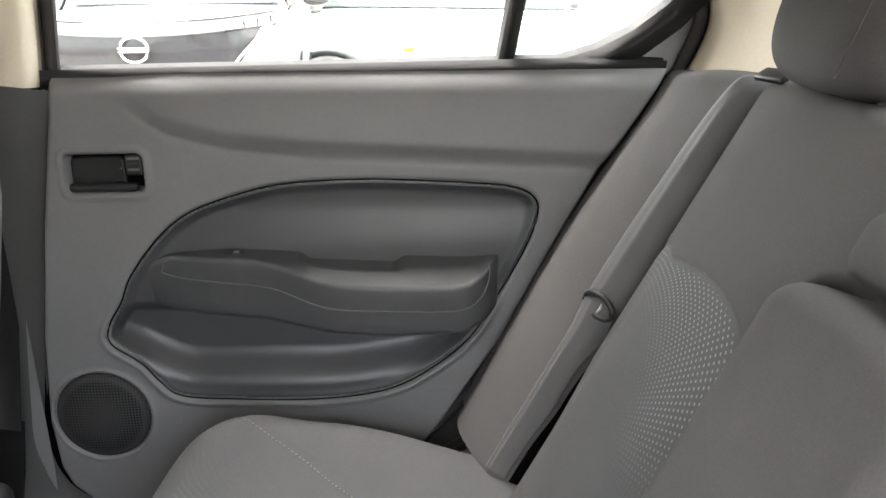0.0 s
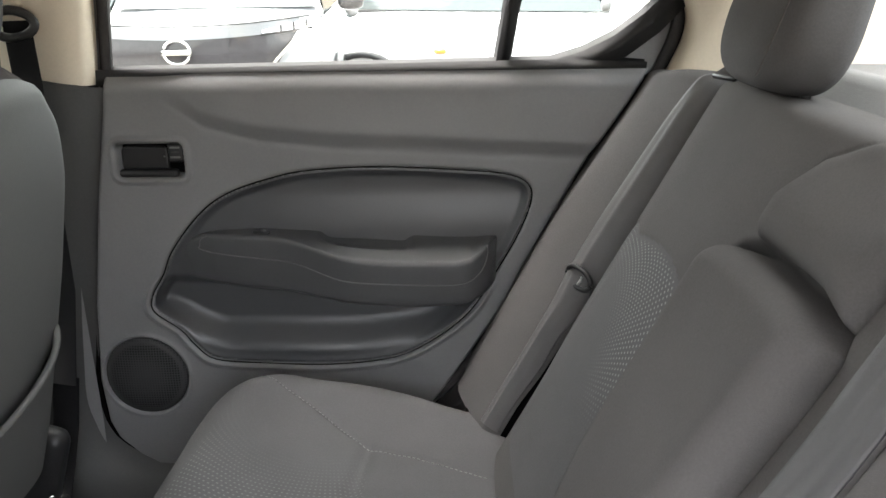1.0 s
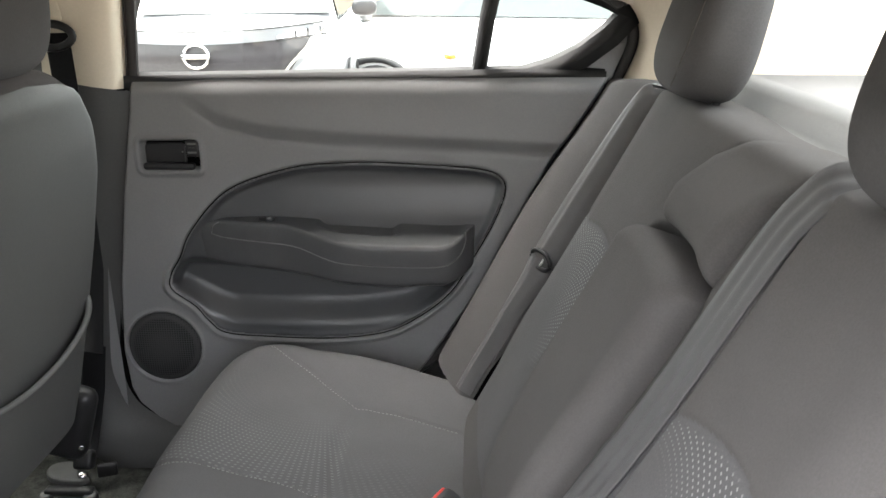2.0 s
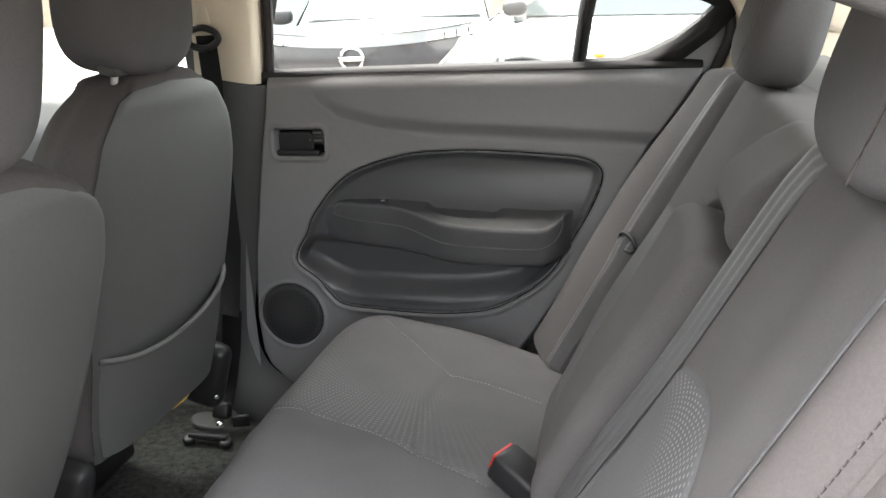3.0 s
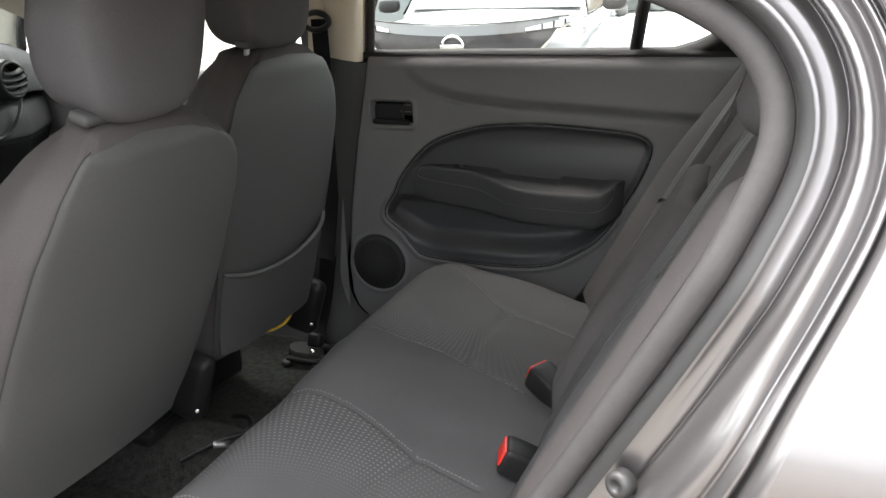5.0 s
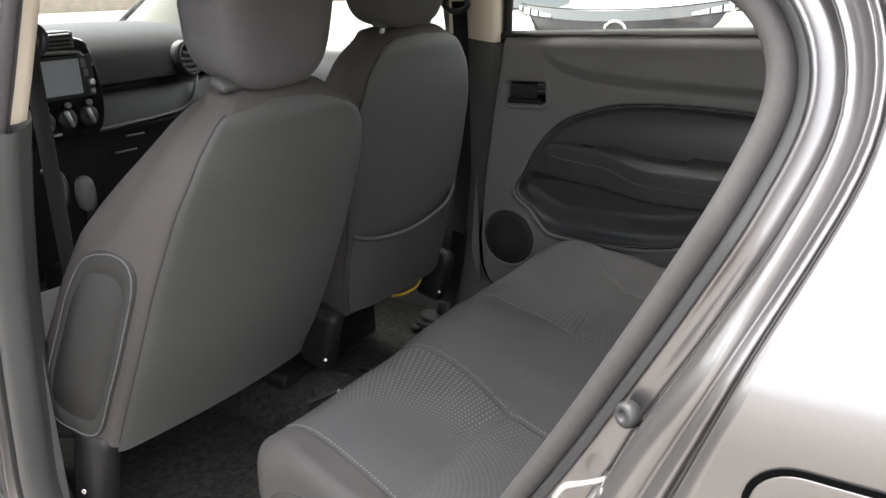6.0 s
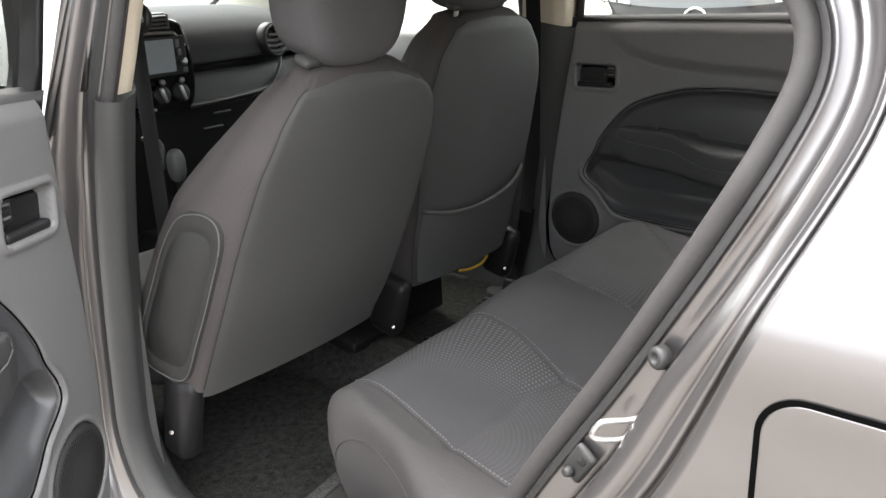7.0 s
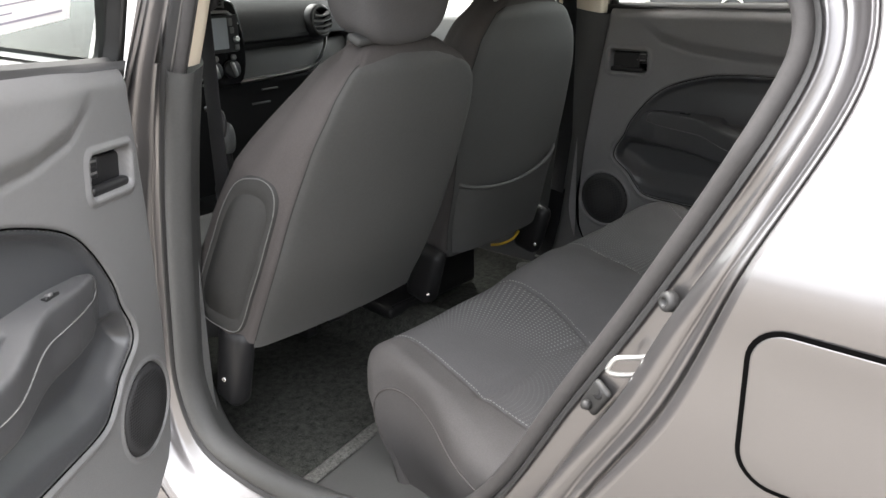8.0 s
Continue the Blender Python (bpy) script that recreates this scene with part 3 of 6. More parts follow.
def armrest(parent):
    """Padded armrest across the door's hollow: sloping shelf, rolled edge, upright face, tucked under."""
    xs = np.concatenate([np.linspace(-.058, .50, 125), np.linspace(.503, .5538, 32)])
    verts, rows = [], None
    for x in xs:
        A = arm_depth(x)
        zt = arm_top(x)
        zk = float(np.interp(x, [-.06, 0, .055, .125, .213, .30, .479, .58], [.616, .664, .683, .687, .685, .682, .672, .668]))
        zd = float(np.interp(x, [-.06, .081, .194, .29, .388, .495, .53, .575], [.597, .583, .573, .560, .553, .557, .572, .60]))
        fy = .672 - A
        sec = []
        cup = float(smooth01((x - .236) / .022) * (1 - smooth01((x - .385) / .022)))
        for k in range(14):
            q = k / 13
            dip = cup * float(smooth01(q / .06) * (1 - smooth01((q - .52) / .08)))
            sec.append((.694 + (fy + .007 - .694) * q, zk + (zt + .0008 - zk) * q - .011 * dip))
        sec += [(fy + .0045, zt + .0004), (fy + .0022, zt - .0012), (fy + .0006, zt - .0038), (fy, zt - .008)]
        sec += [(fy + .0005 * k, zt - .008 + (zd + .010 - zt + .008) * k / 5) for k in range(1, 6)]
        sec += [(fy + .0045, zd + .004), (fy + .010, zd), (fy + .03, zd + .002), (.712, zd + .006)]
        verts += [(x, y, z) for y, z in sec]
        rows = len(sec)
    mesh_part("armrest", verts, grid_faces(len(xs), rows), ARM_PAD, parent, "soft dark armrest with a finger cup")
    line = spline([(.040, .676), (.027, .668), (.024, .657), (.030, .648), (.131, .638), (.199, .630), (.259, .611), (.302, .603), (.407, .598), (.486, .599), (.520, .614), (.535, .640), (.536, .664)], 6)
    v, f = sweep([(x, .672 - arm_depth(x) + .0006, z) for x, z in line], circle(.0013, 6))
    # The seam's paler grey is the highlight on its edge, put into colour.
    mesh_part("pad_seam", v, f, GREY_PLASTIC, parent, "raised seam of the armrest pad, paler for its highlight")


def arm_depth(x):
    if x > .49:
        return -.016 + .070 * math.sqrt(max(0.0, 1 - ((x - .49) / .064) ** 2))
    return float(np.interp(x, [-.06, -.02, .02, .05, .10, .14], [-.024, -.016, .000, .012, .020, .022])) + .032 * float(smooth01((x - .15) / .17))


def arm_top(x):
    return float(np.interp(x, [-.06, 0, .037, .135, .17, .202, .23, .261, .285, .304, .34, .39, .48, .505, .521, .54, .58], [.618, .664, .680, .679, .6765, .670, .662, .653, .6475, .645, .641, .639, .638, .6425, .651, .666, .668]))


WINDOW = spline([(-.118, .945), (.2, .950), (.652, .957), (.735, .990), (.805, 1.035), (.832, 1.07), (.80, 1.095), (.70, 1.13), (.5, 1.195), (.3, 1.245), (.1, 1.27), (-.05, 1.265), (-.085, 1.13)], 6, True)


def window_y(z):
    return .708 - .22 * (z - .95)


def flat_frame(name, pts, widths, thick, material, parent, label="", dy=0.0):
    """A bar that lies in the window's leaning plane, along (x, z) points."""
    path = [(x, window_y(z) + dy, z) for x, z in pts]
    v, f = sweep(path, flat(widths, thick), normals=[(0, 1, .2)] * len(path))
    return mesh_part(name, v, f, material, parent, label)


HINGE = (-.263, .793, .6)
door = thing("rear_door", HINGE, "closed rear car door with dark plastic lining and clear window", "car door", "rear doors")
door_lining(door)
armrest(door)
# Black tube laid along the lining's front edge as its shadow gap.
zg = np.linspace(.225, .935, 40)
v, f = sweep([(float(np.interp(z, [.20, .23, .265, .30, .387, .541, .731, .90, .958], [-.10, -.15, -.186, -.200, -.206, -.192, -.162, -.129, -.122])) - .004, .693, z) for z in zg], circle(.007, 8))
mesh_part("front_gap_shade", v, f, GAP, door, "black tube for the shade along the hinge side")
pod_x, pod_z = POD[:, 0], POD[:, 1]
# A thin black tube in the groove draws its shade as a line.
v, f = sweep([(x, .672 - d - .0030, z) for x, z, d in zip(pod_x, pod_z, trim_depth(pod_x, pod_z))], circle(.0013, 6), True)
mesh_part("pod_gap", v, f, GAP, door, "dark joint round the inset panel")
# outer skin and edges
sk = []
zs = np.linspace(.20, .955, 30)
for z in zs:
    x0 = np.interp(z, [.20, .30, .387, .731, .955], [-.12, -.205, -.215, -.17, -.128]) - .004
    x1 = np.interp(z, [.20, .371, .662, .807, .955], [.36, .48, .66, .745, .85])
    for u in np.linspace(0, 1, 30):
        x = x0 + (x1 - x0) * u
        sk.append((x, float(quarter_y(x, z)) - .003 - .02 * (1 - smooth01(min(u, 1 - u) / .03)), z))
mesh_part("outer_skin", sk, grid_faces(30, 30), PAINT, door, "silver-grey painted outer skin")
mesh_part("inner_frame", [(x, .716, z) for x, y, z in sk], grid_faces(30, 30), RUBBER_DARK, door, "dark inner door frame")
edge_v = []
for z in zs:
    x0 = np.interp(z, [.20, .23, .265, .30, .387, .541, .731, .90, .958], [-.10, -.15, -.186, -.200, -.206, -.192, -.162, -.129, -.122])
    for y, dx in ((.712, .002), (.716, -.004), (.722, -.008), (.74, -.008), (.752, -.014), (.775, -.012)):
        edge_v.append((x0 + dx, y, z))
mesh_part("hinge_edge", edge_v, grid_faces(30, 6), PAINT, door, "painted door edge")
# speaker
lathe("speaker_grille", (SPEAKER[0], .674, SPEAKER[1]), (0, -1, 0), [(0, .008), (.03, .0075), (.06, .006), (.076, .002), (.079, -.004)], GRILLE, door, "black perforated speaker grille", 48)
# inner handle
# The hollow's shade is put into this plate's black.
plate("handle_well", round_rect(-.047, .811, .118, .062, .012), .700, .694, GAP, door, "black plate for the shaded hollow behind the lever")
plate("handle_lever", round_rect(-.062, .808, .082, .050, .010), .694, .688, BLACK, door, "black pull lever", .003)
rounded_box("lever_grip", (.104, .016, .015), (-.054, .682, .787), BLACK, door, "rounded grip edge of the lever", .006, 3)
plate("lock_tab", round_rect(-.003, .823, .026, .032, .003), .694, .6745, BLACK, door, "small black lock tab", .003)
plate("lock_mark", round_rect(-.003, .833, .018, .0035, .001), .6743, .6738, GREY_PLASTIC, door)
plate("lock_mark", round_rect(-.003, .825, .014, .0025, .001), .6743, .6738, STOP, door)
plate("lock_mark", round_rect(-.003, .816, .018, .0035, .001), .6743, .6738, GREY_PLASTIC, door)
disc("lock_dot", (-.027, .6885, .815), (0, -1, 0), .0018, .0010, GREY_PLASTIC, door, "", 10)
# window switch in the armrest
rounded_box("window_switch", (.030, .010, .006), (.137, .668, .6815), BLACK, door, "black window switch", .002, 2, pose(0, 0, 0, -15, 0, 0))
rounded_box("switch_rocker", (.010, .009, .005), (.142, .667, .685), GREY_PLASTIC, door, "", .002, 2, pose(0, 0, 0, -25, 0, 0))
# window: panes, frame, divider, waist seal
glass_v = [(x, window_y(z) + .012, z) for x, z in WINDOW]
gl = mesh_part("window_pane", glass_v, [tuple(range(len(glass_v)))], GLASS, door, "clear window pane", smooth=False)
gl.visible_shadow = False
v, f = sweep([(x, window_y(z) + .010, z) for x, z in WINDOW], flat(.016, .022), True, normals=[(0, 1, .2)] * len(WINDOW))
mesh_part("window_frame", v, f, RUBBER_DARK, door, "black window frame")
flat_frame("front_sash", [(-.137, .935), (-.128, 1.0), (-.112, 1.1), (-.07, 1.27)], .040, .030, RUBBER_DARK, door, "black front window sash")
flat_frame("painted_frame", [(-.172, .90), (-.163, 1.0), (-.148, 1.1), (-.105, 1.27)], .034, .030, PAINT, door, "silver-grey painted door frame", .022)
flat_frame("divider_bar", [(.557, .945), (.575, 1.06), (.60, 1.18)], .030, .026, RUBBER_DARK, door, "black divider bar before the quarter pane")
flat_frame("waist_seal", [(-.13, .953), (.2, .957), (.66, .963), (.80, .957)], .016, .022, RUBBER_DARK, door, "black waist seal", -.014)
flat_frame("rear_sash", [(.650, .955), (.703, .971), (.755, .997), (.803, 1.034), (.835, 1.068), (.825, 1.09)], .018, .030, RUBBER_DARK, door, "black rear window sash", -.004)
plate("corner_backing", [(.70, .93), (.86, .93), (.90, 1.0), (.89, 1.09), (.85, 1.085), (.80, 1.032), (.755, .990)], .752, .738, RUBBER_DARK, door, "black corner backing", .003)
plate("corner_trim", [(.700, .944), (.80, .940), (.835, .972), (.856, 1.02), (.845, 1.060), (.80, 1.030), (.755, .992), (.715, .968)], .725, .700, PLASTIC, door, "dark plastic corner trim", .003)

axis_tilt = Matrix.Rotation(radians(-56.1), 4, Vector((.0835, .038, 1)).normalized())
open_door = copy_thing(door, Matrix.Translation((HINGE[0], -HINGE[1], HINGE[2])) @ axis_tilt @ Matrix.Diagonal((1, -1, 1, 1)))
tagged(open_door, "wide open rear car door with dark plastic lining and paper on its window", "car door", "rear doors")


def on_open_door(x, y, z):
    """A place on the closed left door, carried to where the open door holds it."""
    return open_door.matrix_basis @ Vector((x - HINGE[0], -(y + HINGE[1]), z - HINGE[2]))


# price sheet taped inside the open door's window
sheet = thing("window_sheet", tuple(on_open_door(.16, -.69, 1.08)), "white printed sheet taped inside the open door's window", "paper sheet")


def on_sheet(x0, x1, z0, z1, gap, name, material, label=""):
    n = 8
    vv = []
    for i in range(n + 1):
        for k in range(2):
            xx, zz = x0 + (x1 - x0) * i / n, (z0, z1)[k]
            xx, zz = xx + .13 * (zz - 1.0), zz - .13 * (xx + .01)
            vv.append(tuple(on_open_door(xx, -(window_y(zz) + .004 - gap), zz)))
    return mesh_part(name, vv, grid_faces(n + 1, 2), material, sheet, label)


on_sheet(-.015, .27, 1.025, 1.235, 0, "paper", PAPER)
line_rng = random.Random(5)
for k in range(17):
    zl = 1.036 + .0108 * k + (.006 if k > 8 else 0)
    xe = .255 - .01 * line_rng.random()
    xs_ = line_rng.choice((.0, .0, .005, .06, .11))
    on_sheet(xs_, xe, zl, zl + (.0019 if k % 5 else .0028), .0012, "print_line", INK)


# ---- rear bench ----
bench = thing("rear_bench", (.4, 0, .2), "dark grey cloth rear bench seat with stitched dot pattern", "rear seat")


def pattern_maps(ob, us, vs, mask):
    """Writes the stitch rows' coordinates and how strongly they show."""
    me = ob.data
    layer = me.uv_layers.new(name="pattern")
    loops = np.empty(len(me.loops), int)
    me.loops.foreach_get("vertex_index", loops)
    layer.data.foreach_set("uv", np.stack([us[loops], vs[loops]], 1).astype(np.float32).ravel())
    at = me.attributes.new("stitched", "FLOAT", "POINT")
    at.data.foreach_set("value", mask.astype(np.float32))


def cushion_profile(s):
    """The bench's section from the back (s = 0) over the nose down to the floor (s = 1): x, z."""
    c = spline([(.66, .375), (.55, .392), (.44, .408), (.33, .422), (.22, .437), (.165, .447), (.125, .440), (.092, .415), (.080, .375), (.086, .32), (.108, .25), (.138, .18), (.150, .133)], 14)
    L = np.concatenate([[0], np.cumsum(np.linalg.norm(np.diff(c, axis=0), axis=1))])
    L /= L[-1]
    return np.interp(s, L, c[:, 0]), np.interp(s, L, c[:, 1])


def bench_cushion():
    ns, ny, ne = 200, 270, 26
    main = np.linspace(0, 1, ny)
    arc, drop = np.linspace(0, 1, ne + 1)[1:], .30
    s = np.linspace(0, 1, ns)[:, None] + np.zeros((1, ny + 2 * ne))
    x, z = cushion_profile(s)
    # the bench narrows towards its nose
    yl = -.535 - .11 * smooth01((x - .10) / .40)
    yr = .605 - .05 * smooth01((x - .26) / .28)
    c = np.concatenate([-arc[::-1], main, 1 + arc])[None, :] + np.zeros((ns, 1))
    inner = np.clip(c, 0, 1)
    R = np.where(c < .5, .042, .075)
    y = (yl + .042) + (yr - yl - .117) * inner
    e = np.clip(np.maximum(-c, c - 1), 0, 1)
    th = np.clip(e / .45, 0, 1) * np.pi / 2
    y = y + np.where(c < 0, -1, np.where(c > 1, 1, 0)) * R * np.sin(th)
    fall = R * (1 - np.cos(th)) + drop * np.clip((e - .45) / .55, 0, 1)
    top = smooth01((z - .33) / .08)
    ay = np.abs(y + .015)
    lift = .014 * np.exp(-((y - .0) / .12) ** 4) - .012 * np.exp(-((ay - .32) / .16) ** 2) + .006 * np.exp(-((ay - .54) / .05) ** 2) + .014 * np.exp(-((y - .55) / .07) ** 2)
    x = x + .03 * smooth01(e / .45) * smooth01((.40 - x) / .2) * (c < 0) + .012 * np.exp(-((y) / .10) ** 2) * smooth01((.3 - x) / .2) - .008 * np.exp(-((ay - .30) / .12) ** 2) * smooth01((.3 - x) / .2)
    x = x - .036 * smooth01((y + .35) / .6) * smooth01((.42 - x) / .2)
    # rounded front corners
    far = np.clip((y - (.605 - .19)) / .185, 0, 1)
    near = np.clip((-.470 - y) / .075, 0, 1)
    bend = .145 * (1 - np.sqrt(1 - far * far * .98)) + .035 * (1 - np.sqrt(1 - near * near * .98)) - .014 * smooth01((-.1 - y) / .2)
    x = x + bend * smooth01((.55 - x) / .35)
    # seams: outer and inner of each place, and the cross crease
    seams = np.zeros_like(x)
    inner_r = [(.055, .20), (.10, .178), (.20, .160), (.28, .140), (.37, .088), (.49, .036)]
    outer_r = [(.12, .575), (.177, .533), (.254, .482), (.345, .406), (.433, .386), (.56, .350)]
    cross_r = [(.362, .092), (.342, .17), (.332, .25), (.335, .33), (.345, .406)]
    inner_l = [(.055, -.150), (.10, -.140), (.20, -.138), (.28, -.165), (.375, -.215), (.49, -.245)]
    outer_l = [(.075, -.46), (.13, -.463), (.197, -.468), (.27, -.488), (.351, -.513), (.466, -.533), (.56, -.54)]
    cross_l = [(.375, -.215), (.345, -.29), (.355, -.40), (.351, -.512)]
    for ln, dep, wid in ((inner_r, .0045, .004), (outer_r, .0035, .003), (cross_r, .006, .012), (inner_l, .0045, .004), (outer_l, .0035, .003), (cross_l, .006, .012)):
        seams = seams + dep * np.exp(-(line_distance(spline(ln, 4), x, y) / wid) ** 2) * top
    z = np.maximum(z + lift * top - seams - fall, np.minimum(z, .132))
    # the side walls recede below the nose like the front does, and draw in towards the floor
    lo = np.interp(z, [.133, .18, .25, .32, .375], [.150, .138, .108, .086, .080]) + bend * smooth01((.55 - x) / .35)
    x = np.where((c < 0) | (c > 1), np.maximum(x, lo), x)
    y = y + np.where(c < 0, .040, np.where(c > 1, -.03, 0)) * smooth01((.34 - z) / .23) * smooth01(e / .45)
    # piping round the nose
    nose = np.exp(-((s - .745) / .006) ** 2)
    x = x - .0025 * nose
    verts = np.stack([x, y, z], -1).reshape(-1, 3)
    ob = mesh_part("seat_cushion", verts, grid_faces(ns, ny + 2 * ne), CLOTH_DOTS, bench, "dark grey cloth cushion with stitched dots")
    ob.data.materials.append(CLOTH_WARM)
    xo, yo = x.ravel(), y.ravel()
    ln_l = spline(outer_l, 6)
    ends = yo < np.interp(xo, ln_l[:, 0], ln_l[:, 1])
    ob.data.polygons.foreach_set("material_index", [int(ends[p.vertices[0]]) for p in ob.data.polygons])
    for col in (ne - 13, ne + ny + 6):
        line = [verts.reshape(ns, -1, 3)[i, col] for i in range(8, 158, 3)]
        v2, f2 = sweep([tuple(q) for q in line], circle(.0017, 6))
        mesh_part("edge_seam", v2, f2, CLOTH_SIDE, bench)
    X, Y = x.ravel(), y.ravel()
    mask = np.zeros(len(X))
    U, V = np.zeros(len(X)), np.zeros(len(X))
    for sgn, inner, outer, cx, cy in ((1, inner_r, outer_r, .27, .50), (-1, inner_l, outer_l, .27, -.50)):
        poly = np.array(list(map(tuple, spline(inner, 4))) + list(map(tuple, spline(outer, 4)))[::-1])
        d = inside_distance(poly, X, Y)
        pick = (Y * sgn > -.015 * sgn) if sgn > 0 else (Y < -.0)
        # rows bend round a point by the outer seam and grow stronger away from it
        r = np.hypot(X - cx, (Y - cy) * 1.05)
        strength = (.5 if sgn > 0 else .8) * (.05 + .95 * smooth01((r - .13) / .15))
        rear = X > (.345 if sgn > 0 else .355)
        strength = np.where(rear, smooth01((.52 - X) / .08) * (.25 + .75 * smooth01((r - .10) / .12)) * (.45 if sgn < 0 else .2 * smooth01((.30 - Y) / .14)), strength)
        rr, aa = r, np.arctan2(Y - cy, cx - X)
        mask = np.where(pick & (d > .002), strength * smooth01((d - .002) / .004) * smooth01((z.ravel() - .38) / .03), mask)
        U = np.where(pick, rr / .0085, U)
        V = np.where(pick, aa * .26 / .0085, V)
    pattern_maps(ob, U, V, mask)
    # rows of pale stitches beside the seams, one short thread after another
    flat_v = verts[verts[:, 2] > .37]
    for ln, side in ((inner_r, -.006), (inner_l, .006), (outer_r, -.005), (outer_l, .005)):
        c2 = spline(ln, 30)
        run = np.concatenate([[0], np.cumsum(np.linalg.norm(np.diff(c2, axis=0), axis=1))])
        vs2, fs2 = [], []
        for k in range(int(run[-1] / .0075)):
            ends = []
            for q in (k * .0075, k * .0075 + .0042):
                px, py = np.interp(q, run, c2[:, 0]), np.interp(q, run, c2[:, 1]) + side
                near = flat_v[np.argmin((flat_v[:, 0] - px) ** 2 + (flat_v[:, 1] - py) ** 2)]
                ends.append((px, py, near[2] + .0004))
            if ends[0][2] < .385 or abs(ends[0][2] - ends[1][2]) > .004:
                continue
            v2, f2 = sweep(ends, circle(.0008, 5))
            fs2 += [tuple(i + len(vs2) for i in fc) for fc in f2]
            vs2 += v2
        mesh_part("stitching", vs2, fs2, STITCH, bench, "row of pale stitches")["kind"] = "stuff"


bench_cushion()

BACK_LEAN = radians(28)
BX0, BZ0 = .585, .445


def back_point(y, h, n):
    """A place on the backrest: across, up along it, and out from it into the cabin."""
    return BX0 + h * math.sin(BACK_LEAN) - n * math.cos(BACK_LEAN), y, BZ0 + h * math.cos(BACK_LEAN) + n * math.sin(BACK_LEAN)


def lowered(Y, Hh):
    """The backrest's top edge drops towards its ends."""
    return Hh - .03 * smooth01((np.abs(Y + .015) - .45) / .2) * smooth01((Hh - .4) / .2)


def back_relief(Y, Hh):
    yc = Y + .015
    ay = np.abs(yc)
    n = .016 * np.exp(-((ay - .29) / .17) ** 4) + .010 * np.exp(-((Hh - .16) / .14) ** 2) * smooth01((.44 - ay) / .05)
    # side bolsters beyond the belt crevice
    crev = np.interp(Hh, [0, .2, .6], [.468, .472, .466])
    far = n + (.014 + .064 * np.sin(np.pi * .72 * np.clip((ay - crev) / .19, 0, 1)) * (1 - .40 * smooth01((Hh - .25) / .33))) * smooth01((ay - crev) / .022)
    gap = .006 + .007 * smooth01((.20 - Hh) / .15)
    far = far - (.034 + .03 * smooth01((.20 - Hh) / .15)) * np.exp(-((ay - crev + .4 * (gap - .006)) / gap) ** 2)
    # the near bolster is a low roll: a fold against the pad, a crest, a stitched crease, a last welt beside the door seal
    e = -.527 - Y
    tall = .80 + .20 * smooth01((Hh - .10) / .14)
    roll = (.0255 * np.sin(np.pi * np.clip(e / .098, 0, 1)) ** .7 + .013 * smooth01(e / .09) + .008 * np.sin(np.pi * np.clip((e - .089) / .07, 0, 1)) - .03 * smooth01((e - .125) / .05)) * tall
    near = n + .011 * np.exp(-((Y + .50) / .09) ** 4) + roll * (e > 0) - .006 * np.exp(-(e / .0028) ** 2) * smooth01((Hh - .05) / .1)
    # the gap beside the middle belt
    split = np.interp(Hh, [0, .14, .26, .38, .44, .52, .585], [-.208, -.234, -.238, -.238, -.238, -.238, -.246])
    near = near - (.016 + .02 * smooth01((.36 - Hh) / .2)) * np.exp(-((Y - split) / (.0035 + .006 * smooth01((.36 - Hh) / .25))) ** 2)
    n = np.where(Y > 0, far, near)
    # middle: a block below and a pad above, with a gap between them
    yr, yl = np.interp(Hh, [0, .1, .2, .3, .4, .45], [.040, .078, .098, .112, .122, .115]), np.interp(Hh, [0, .1, .45], [-.118, -.128, -.138])
    m, halfw = Y - (yr + yl) / 2, (yr - yl) / 2

    def shoulder(d, r):
        return np.sqrt(1 - (1 - np.clip(d / r, 0, 1)) ** 2)

    top = .447 - .022 * np.clip(np.abs(m) / halfw, 0, 1.2) ** 4
    lower = shoulder(halfw - np.abs(m), .034) * shoulder(top - Hh, .034)
    n = n + .044 * lower * smooth01((Hh + .05) / .12)
    n = n - .028 * np.exp(-((np.abs(m) - halfw - .002) / .005) ** 2) * smooth01((top + .01 - Hh) / .02)
    # upper pad, its lower edge overhanging the gap
    pr, pl = np.interp(Hh, [.44, .47, .50, .55, .60], [.078, .090, .092, .066, -.02]), np.interp(Hh, [.44, .50, .54, .60], [-.128, -.140, -.158, -.235])
    pm, ph = Y - (pr + pl) / 2, (pr - pl) / 2
    up = smooth01((Hh - top - .004) / .004)
    pad = shoulder(ph - np.abs(pm), .036) * shoulder(Hh - top - .006, .026)
    n = n + .026 * pad * (1 - .75 * smooth01((Hh - .49) / .09))
    n = n - .007 * np.exp(-((np.abs(pm) - ph) / .004) ** 2) * up * (1 - .7 * smooth01((Hh - .52) / .06))
    n = n - .030 * np.exp(-((Hh - top - .003) / .006) ** 2) * smooth01((halfw + .004 - np.abs(m)) / .012)
    # stitched crease along the near bolster's end
    n = n - .005 * np.exp(-((Y + .617) / .0035) ** 2) * smooth01((Hh - .14) / .06)
    # rolled-over top
    n = n - .12 * smooth01((Hh - .565) / .07) ** 2
    return n


